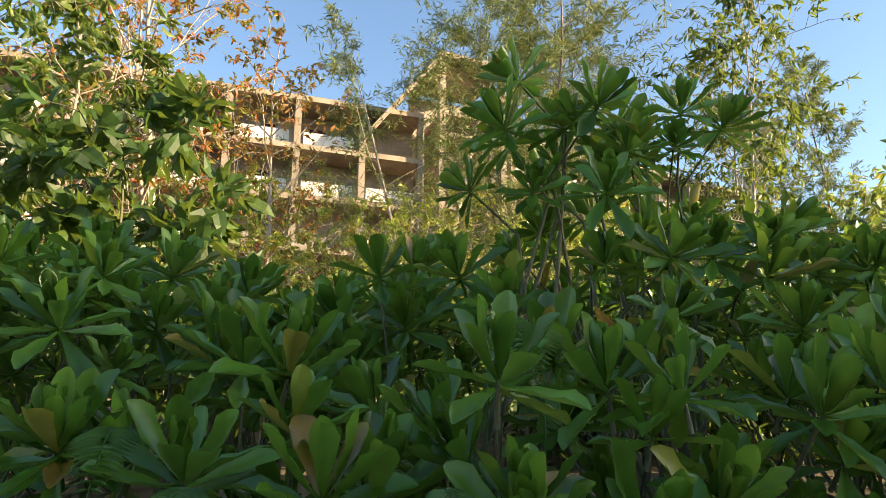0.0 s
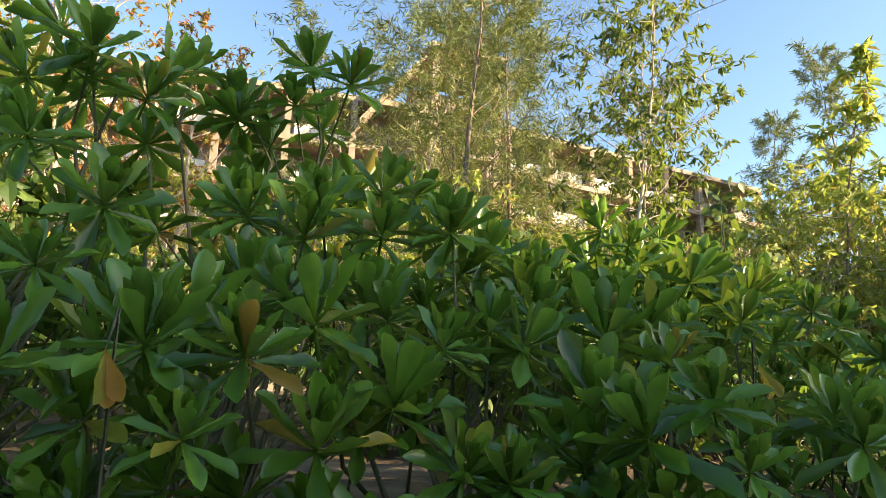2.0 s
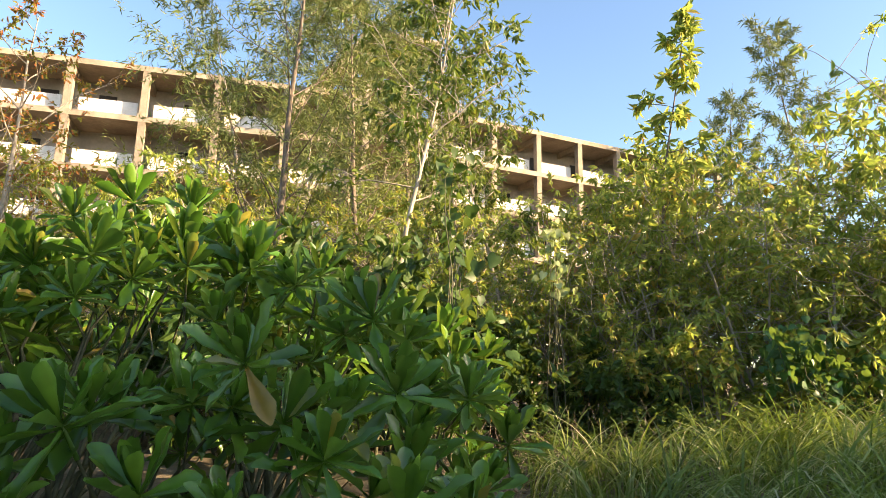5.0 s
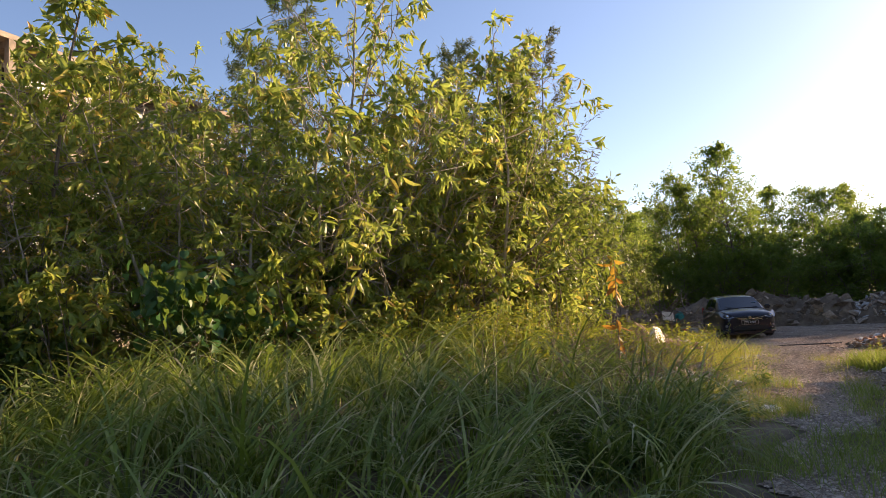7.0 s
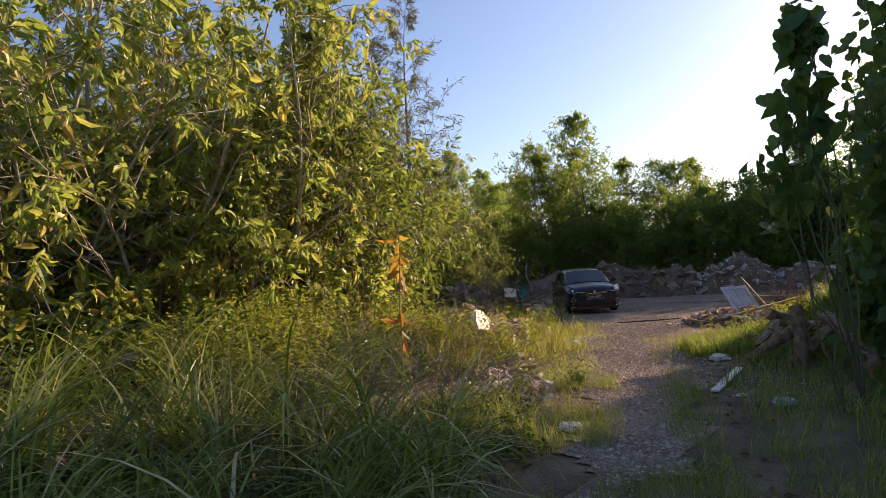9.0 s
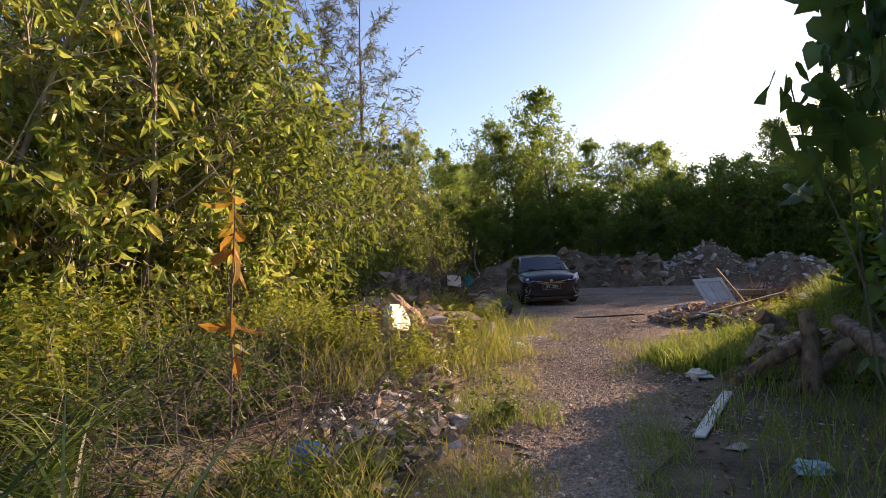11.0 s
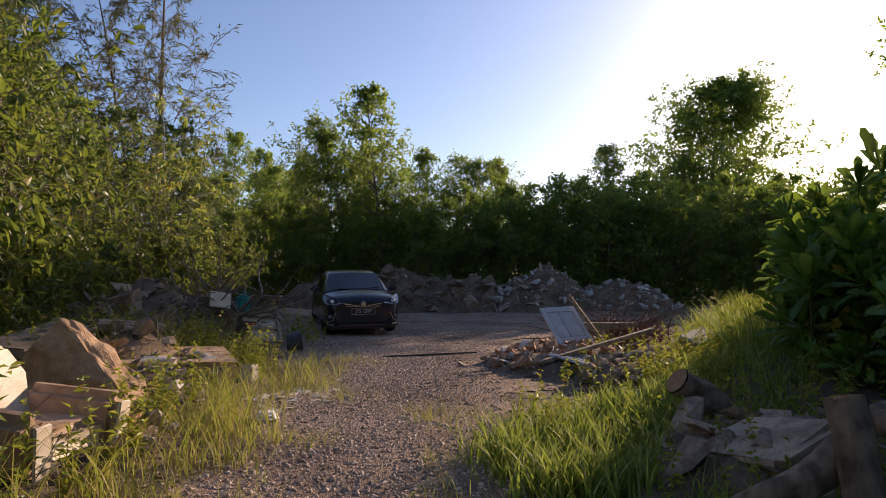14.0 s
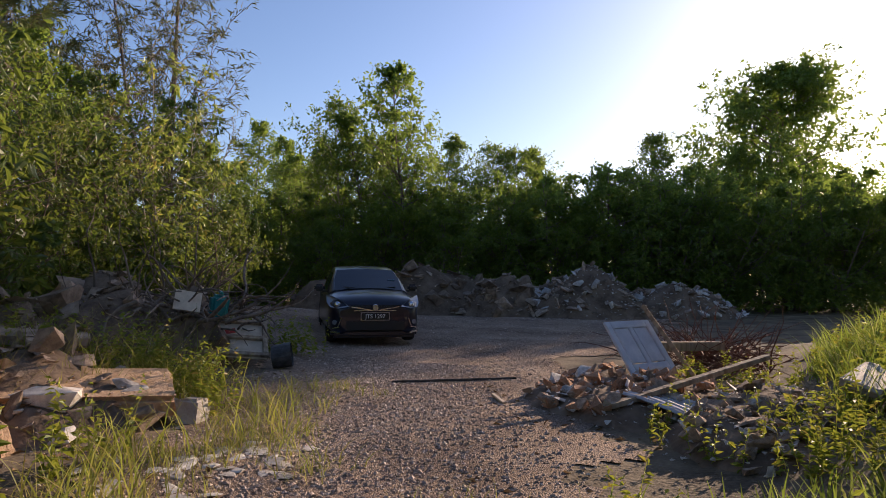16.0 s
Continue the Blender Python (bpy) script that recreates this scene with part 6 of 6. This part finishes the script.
loose("timber_board", "long pale timber batten across the rubble", "board", bevelled("timber_board", OLDWOOD, 2.25, .09, .05, .008), 29.25, 6.72, .32, 0, -9, -38)
loose("timber_board", "rusty brown timber beam behind the door", "board", bevelled("timber_board", OLDWOOD, 1.6, .14, .12, .012), 31.6, 7.0, .45, 0, 3, -30)
wav = Geo()
u, v = np.meshgrid(np.linspace(0, 1.3, 50), np.linspace(0, .8, 6), indexing="ij")
i, j = np.meshgrid(np.arange(49), np.arange(5), indexing="ij")
for dz in (0, .006):
    wav.add(np.stack([u, v, .025 * np.sin(u * 62) + dz + .04 * np.sin(3 * v)], -1), np.stack([i * 6 + j, (i + 1) * 6 + j, (i + 1) * 6 + j + 1, i * 6 + j + 1], -1).reshape(-1, 4))
loose("roofing_sheet", "grey corrugated roofing sheet half buried in rubble", "sheet", wav.mesh("roofing_sheet", SHEET, True), 28.3, 6.75, .16, 4, 4, -32)
FROND = rough_mat("rust brown twig", (.10, .045, .03), (.26, .12, .075), 6)
fronds = thing("dead_frond_heap", "heap of rust-brown dead fronds and twigs", "brush", pose(32.6, 6.7, ground_z(32.6, 6.7) + .05, 0, 0, 20) @ Matrix.Diagonal((1.3, 1.2, 1.15, 1)))
for k in range(240):
    g = Geo()
    p = wiggle((rng.normal(0, .55), rng.normal(0, .35), rng.uniform(0, .15)), (rng.normal(0, 1), rng.normal(0, 1), rng.uniform(.2, .9)), rng.uniform(.4, 1.0), 5, rng, .25, -.06)
    tube(g, p, .010, .003, 3)
    part("twig", g.mesh("twig", FROND), fronds)

# branches heap, board, jerrycan, pallet panel and bucket beside the car
brush = thing("brushwood_heap", "tangled heap of cut grey-brown branches", "branches", pose(29.2, 13.9, ground_z(29.2, 13.9) + .5) @ Matrix.Diagonal((1.1, 1.1, 1.35, 1)))
for k in range(130):
    g = Geo()
    p = wiggle((rng.normal(0, .55), rng.normal(0, .4), rng.uniform(-.05, .3)), (rng.normal(0, 1), rng.normal(0, 1), rng.uniform(.1, .8)), rng.uniform(.6, 1.4), 7, rng, .2, -.05)
    tube(g, p, rng.uniform(.006, .03), .004, 5)
    part("branch", g.mesh("branch", BARK, True), brush)
heap("brush_heap", "low dark heap of soil and roots", 29.2, 13.9, .9, .7, 1.05, .5, 14, [CH_EARTH, CH_CONC], .4, rng, EARTH, 60)
loose("pale_board", "square pale board leaning on the branches", "board", bevelled("pale_board", CARD, .36, .34, .02, .004), 28.75, 13.35, .95, 52, 10, -40)
jer = thing("jerrycan", "teal plastic jerrycan among cut branches", "jerrycan", pose(29.25, 13.3, ground_z(29.25, 13.3) + .66, 8, 6, -30))
part("body", bevelled("body", TEAL, .26, .20, .36, .05, seg=3), jer, "", pose(0, 0, .18))
part("handle", bevelled("handle", TEAL, .05, .16, .035, .012), jer, "", pose(0, 0, .395))
part("cap", bevelled("cap", GREYPLASTIC, .06, .06, .04, .01), jer, "dark cap", pose(.08, 0, .375))
loose("earth_clod", "lump of earth under the jerrycan", "earth", CH_EARTH[0], 29.25, 13.3, .28, 0, 0, 20, (.6, .6, 1.2))
pal = thing("wooden_panel", "broken wooden pallet panel with red paint marks", "pallet", pose(29.5, 13.2, ground_z(29.5, 13.2) + .36, 36, 6, -42))
part("board", bevelled("board", CARD, .95, .80, .025, .005), pal, "pale plywood")
for y in (-.36, 0, .36):
    part("batten", bevelled("batten", OLDWOOD, 1.0, .07, .05, .006), pal, "", pose(0, y, .04))
for x in (-.45, .45):
    part("batten", bevelled("batten", OLDWOOD, .07, .66, .05, .006), pal, "", pose(x, 0, .042))
part("paint_mark", bevelled("paint_mark", REDPAINT, .16, .10, .004, .001), pal, "red paint mark", pose(-.05, .15, .016, 0, 0, 20))
part("prop", bevelled("prop", OLDWOOD, .5, .10, .30, .01), pal, "", pose(0, .2, -.2, -22))
bm = bmesh.new()
prof = [(.14, 0), (.17, .28), (.18, .28), (.165, .0)]
n = 18
vs = [[bm.verts.new((r * math.cos(a), r * math.sin(a), z)) for r, z in prof] for a in np.linspace(0, 2 * math.pi, n, endpoint=False)]
for i in range(n):
    for j in range(3):
        bm.faces.new((vs[i][j], vs[(i + 1) % n][j], vs[(i + 1) % n][j + 1], vs[i][j + 1]))
bm.faces.new([v[0] for v in vs])
bucket = bpy.data.meshes.new("bucket"); bm.to_mesh(bucket); bm.free(); bucket.materials.append(GREYPLASTIC)
loose("bucket", "grey-black plastic bucket lying on its side", "bucket", bucket, 29.55, 12.5, .17, 82, 0, 35)
blue = bucket.copy(); blue.materials.clear(); blue.materials.append(BLUE)
loose("blue_bucket", "cracked blue plastic bucket half full of soil in the litter", "bucket", blue, 18.35, 6.9, .02, 50, 20, 100, .85)

# cut logs
def log(label, a, b, r0, r1, seed, ends=True, bend=0.05):
    rg = np.random.default_rng(seed)
    a, b = np.array(a, float), np.array(b, float)
    t = thing("cut_log", label, "log", pose(*a), "cut logs")
    n = 40
    u = np.linspace(0, 1, n)[:, None]
    ph = rg.uniform(0, 6.3, 3)
    pts = (b - a) * u + bend * np.sin(math.pi * u) * np.cos(4.0 * u + ph[None])
    g = Geo(); tube(g, pts, r0, r1, 22)
    me = g.mesh("bark", LOGBARK, True)
    for i, v in enumerate(me.vertices):
        out = Vector(np.array(v.co[:]) - pts[i // 22])
        ang = 2 * math.pi * (i % 22) / 22
        groove = noise.noise(Vector((3.2 * math.cos(ang), 3.2 * math.sin(ang), 0.12 * (i // 22) + seed)))
        knot = noise.noise(Vector((math.cos(ang), math.sin(ang), 0.06 * (i // 22) + 5 * seed)))
        v.co += out * (0.16 * groove + 0.16 * knot)
    part("bark", me, t)
    for k, rr in ((0, r0), (-1, r1)):
        d = unit(pts[1] - pts[0]) if k == 0 else unit(pts[-1] - pts[-2])
        g = Geo(); tube(g, [pts[k] - d * .01, pts[k] + d * (.006 if k else -.006), pts[k] + d * (.008 if k else -.008)], rr * .97, .002, 14, 6.0)
        part("cut_end", g.mesh("cut_end", CUTWOOD), t, "sawn pale wood end")
    return t


log("upright leaning cut log with grey bark", (22.66, 4.5, .0), (22.93, 4.58, .83), .098, .078, 1, bend=.015)
log("long grey-brown cut log lying down the bank", (23.45, 4.35, .66), (21.75, 3.55, .18), .085, .115, 2, bend=.05)
log("thin cut log leaning on the others", (22.95, 5.2, .10), (23.1, 4.5, .62), .07, .08, 3)
log("thick curved root log among stones", (22.95, 5.3, .05), (24.0, 4.8, .10), .07, .085, 4, bend=.07)
log("short dark stump log with a sawn face", (24.62, 5.36, .60), (24.80, 5.08, .40), .10, .10, 5, bend=.01)
log("thin split log under the pile", (22.75, 4.75, .05), (23.05, 4.2, .5), .06, .07, 6)
log("blackened fallen log in the long grass", (13.9, 10.6, .62), (17.0, 10.3, .92), .07, .10, 7)

# loose bits on the track
loose("white_plank", "narrow white plastic strip lying on the gravel", "plank", bevelled("white_plank", WHITEPAINT, .10, 1.75, .02, .004), 21.7, 5.17, .035, 0, 3, -83)
loose("white_shard", "flat white tile shard beside the strip", "shard", CH_PALE[0], 20.75, 4.78, .03, 0, 0, 30, (.25, .25, .2))
loose("stick", "long dark stick lying on the gravel", "stick", bevelled("stick", GREYPLASTIC, 1.65, .03, .03, .008), 29.75, 9.65, .03, 0, 0, -52)
loose("wood_scrap", "short pale wood scrap on the gravel", "wood", bevelled("wood_scrap", CARD, .5, .05, .03, .006), 28.95, 8.75, .03, 0, 0, 35)
for k in range(46):
    x, y = rng.normal(25.6, .45), rng.normal(9.55, .3)
    loose("tile_shard", "broken pale floor tile trodden into the gravel", "tile", CH_PALE[2 * (k % 2)], x, y, .018, rng.normal(0, 4), rng.normal(0, 4), rng.uniform(0, 360), (rng.uniform(.1, .3), rng.uniform(.1, .3), .12), "tile shards")
for k, (x, y, c) in enumerate(((18.0, 6.3, CYANBAG), (17.7, 6.15, CYANBAG), (18.3, 6.45, CYANBAG), (18.7, 6.8, WHITEPAINT), (20.3, 4.2, CYANBAG), (23.2, 5.75, WHITEPAINT), (24.6, 9.0, WHITEPAINT), (18.6, 5.7, WHITEPAINT), (20.0, 6.9, WHITEPAINT))):
    bm = bmesh.new()
    bmesh.ops.create_icosphere(bm, subdivisions=3, radius=.16)
    for v in bm.verts:
        v.co *= 1 + .7 * noise.noise(v.co * 14 + Vector((k, 0, 0)))
        v.co.z *= .38
    me = bpy.data.meshes.new("plastic_bag"); bm.to_mesh(me); bm.free(); me.materials.append(c)
    loose("plastic_bag", "crumpled plastic bag littering the track's edge", "litter", me, x, y, .05, 0, 0, 50 * k, rng.uniform(.45, .9), "litter")

# ---- stones of the track ----
tr = thing("track_stones", "loose angular stones on the gravel track", "stones", pose(0, 0, 0))
STONES = [chunk(760 + k, STONE, .55, 10, "stone") for k in range(5)]
for k in range(300):
    x = rng.uniform(19.5, 29)
    y = float(track_centre(x)) + rng.uniform(-1.5, 1.5)
    s = rng.uniform(.02, .06)
    part("stone", STONES[k % 5], tr, "", Matrix.LocRotScale((x, y, ground_z(x, y) + .012 + .12 * s), Euler((0, 0, rng.uniform(0, 6))), Vector((s, s, s * .7))))
g = Geo()
tp = np.array([(0, 0, .55), (.6, 0, 0), (-.1, .55, .05), (-.55, .1, 0), (.05, -.6, .02), (0, 0, -.3)])
tf = np.array([(0, 1, 2), (0, 2, 3), (0, 3, 4), (0, 4, 1), (5, 2, 1), (5, 3, 2), (5, 4, 3), (5, 1, 4)])
n = 95000
x = np.where(rng.uniform(0, 1, n) < .72, rng.uniform(15, 31, n), rng.uniform(30, 44, n))
y = np.where(x < 31, track_centre(x) + rng.normal(0, 1.0, n), rng.uniform(8, 18, n))
ok = on_track(x, y) | ((np.abs(y - track_centre(x)) < 2.6) & (x > 21) & (x < 31) & (rng.uniform(0, 1, n) < 0.7))
x, y = x[ok], y[ok]
n = len(x)
s = .009 + .030 * rng.uniform(0, 1, n) ** 2.4 + .028 * (rng.uniform(0, 1, n) < .03)
a = rng.uniform(0, 6.283, n)
V = tp[None] * (s[:, None, None] * rng.uniform(.6, 1.3, (n, 6, 1))) * [1, 1, .6]
V = np.stack([V[..., 0] * np.cos(a)[:, None] - V[..., 1] * np.sin(a)[:, None], V[..., 0] * np.sin(a)[:, None] + V[..., 1] * np.cos(a)[:, None], V[..., 2]], -1)
V += np.stack([x, y, ground_f(x, y) + .014], -1)[:, None]
g.add(V, (tf[None] + (np.arange(n) * 6)[:, None, None]).reshape(-1, 3))
tagged(new("gravel_stones", g.mesh("gravel_stones", STONE)), "small grey and brown gravel stones", "gravel", "", "stuff")
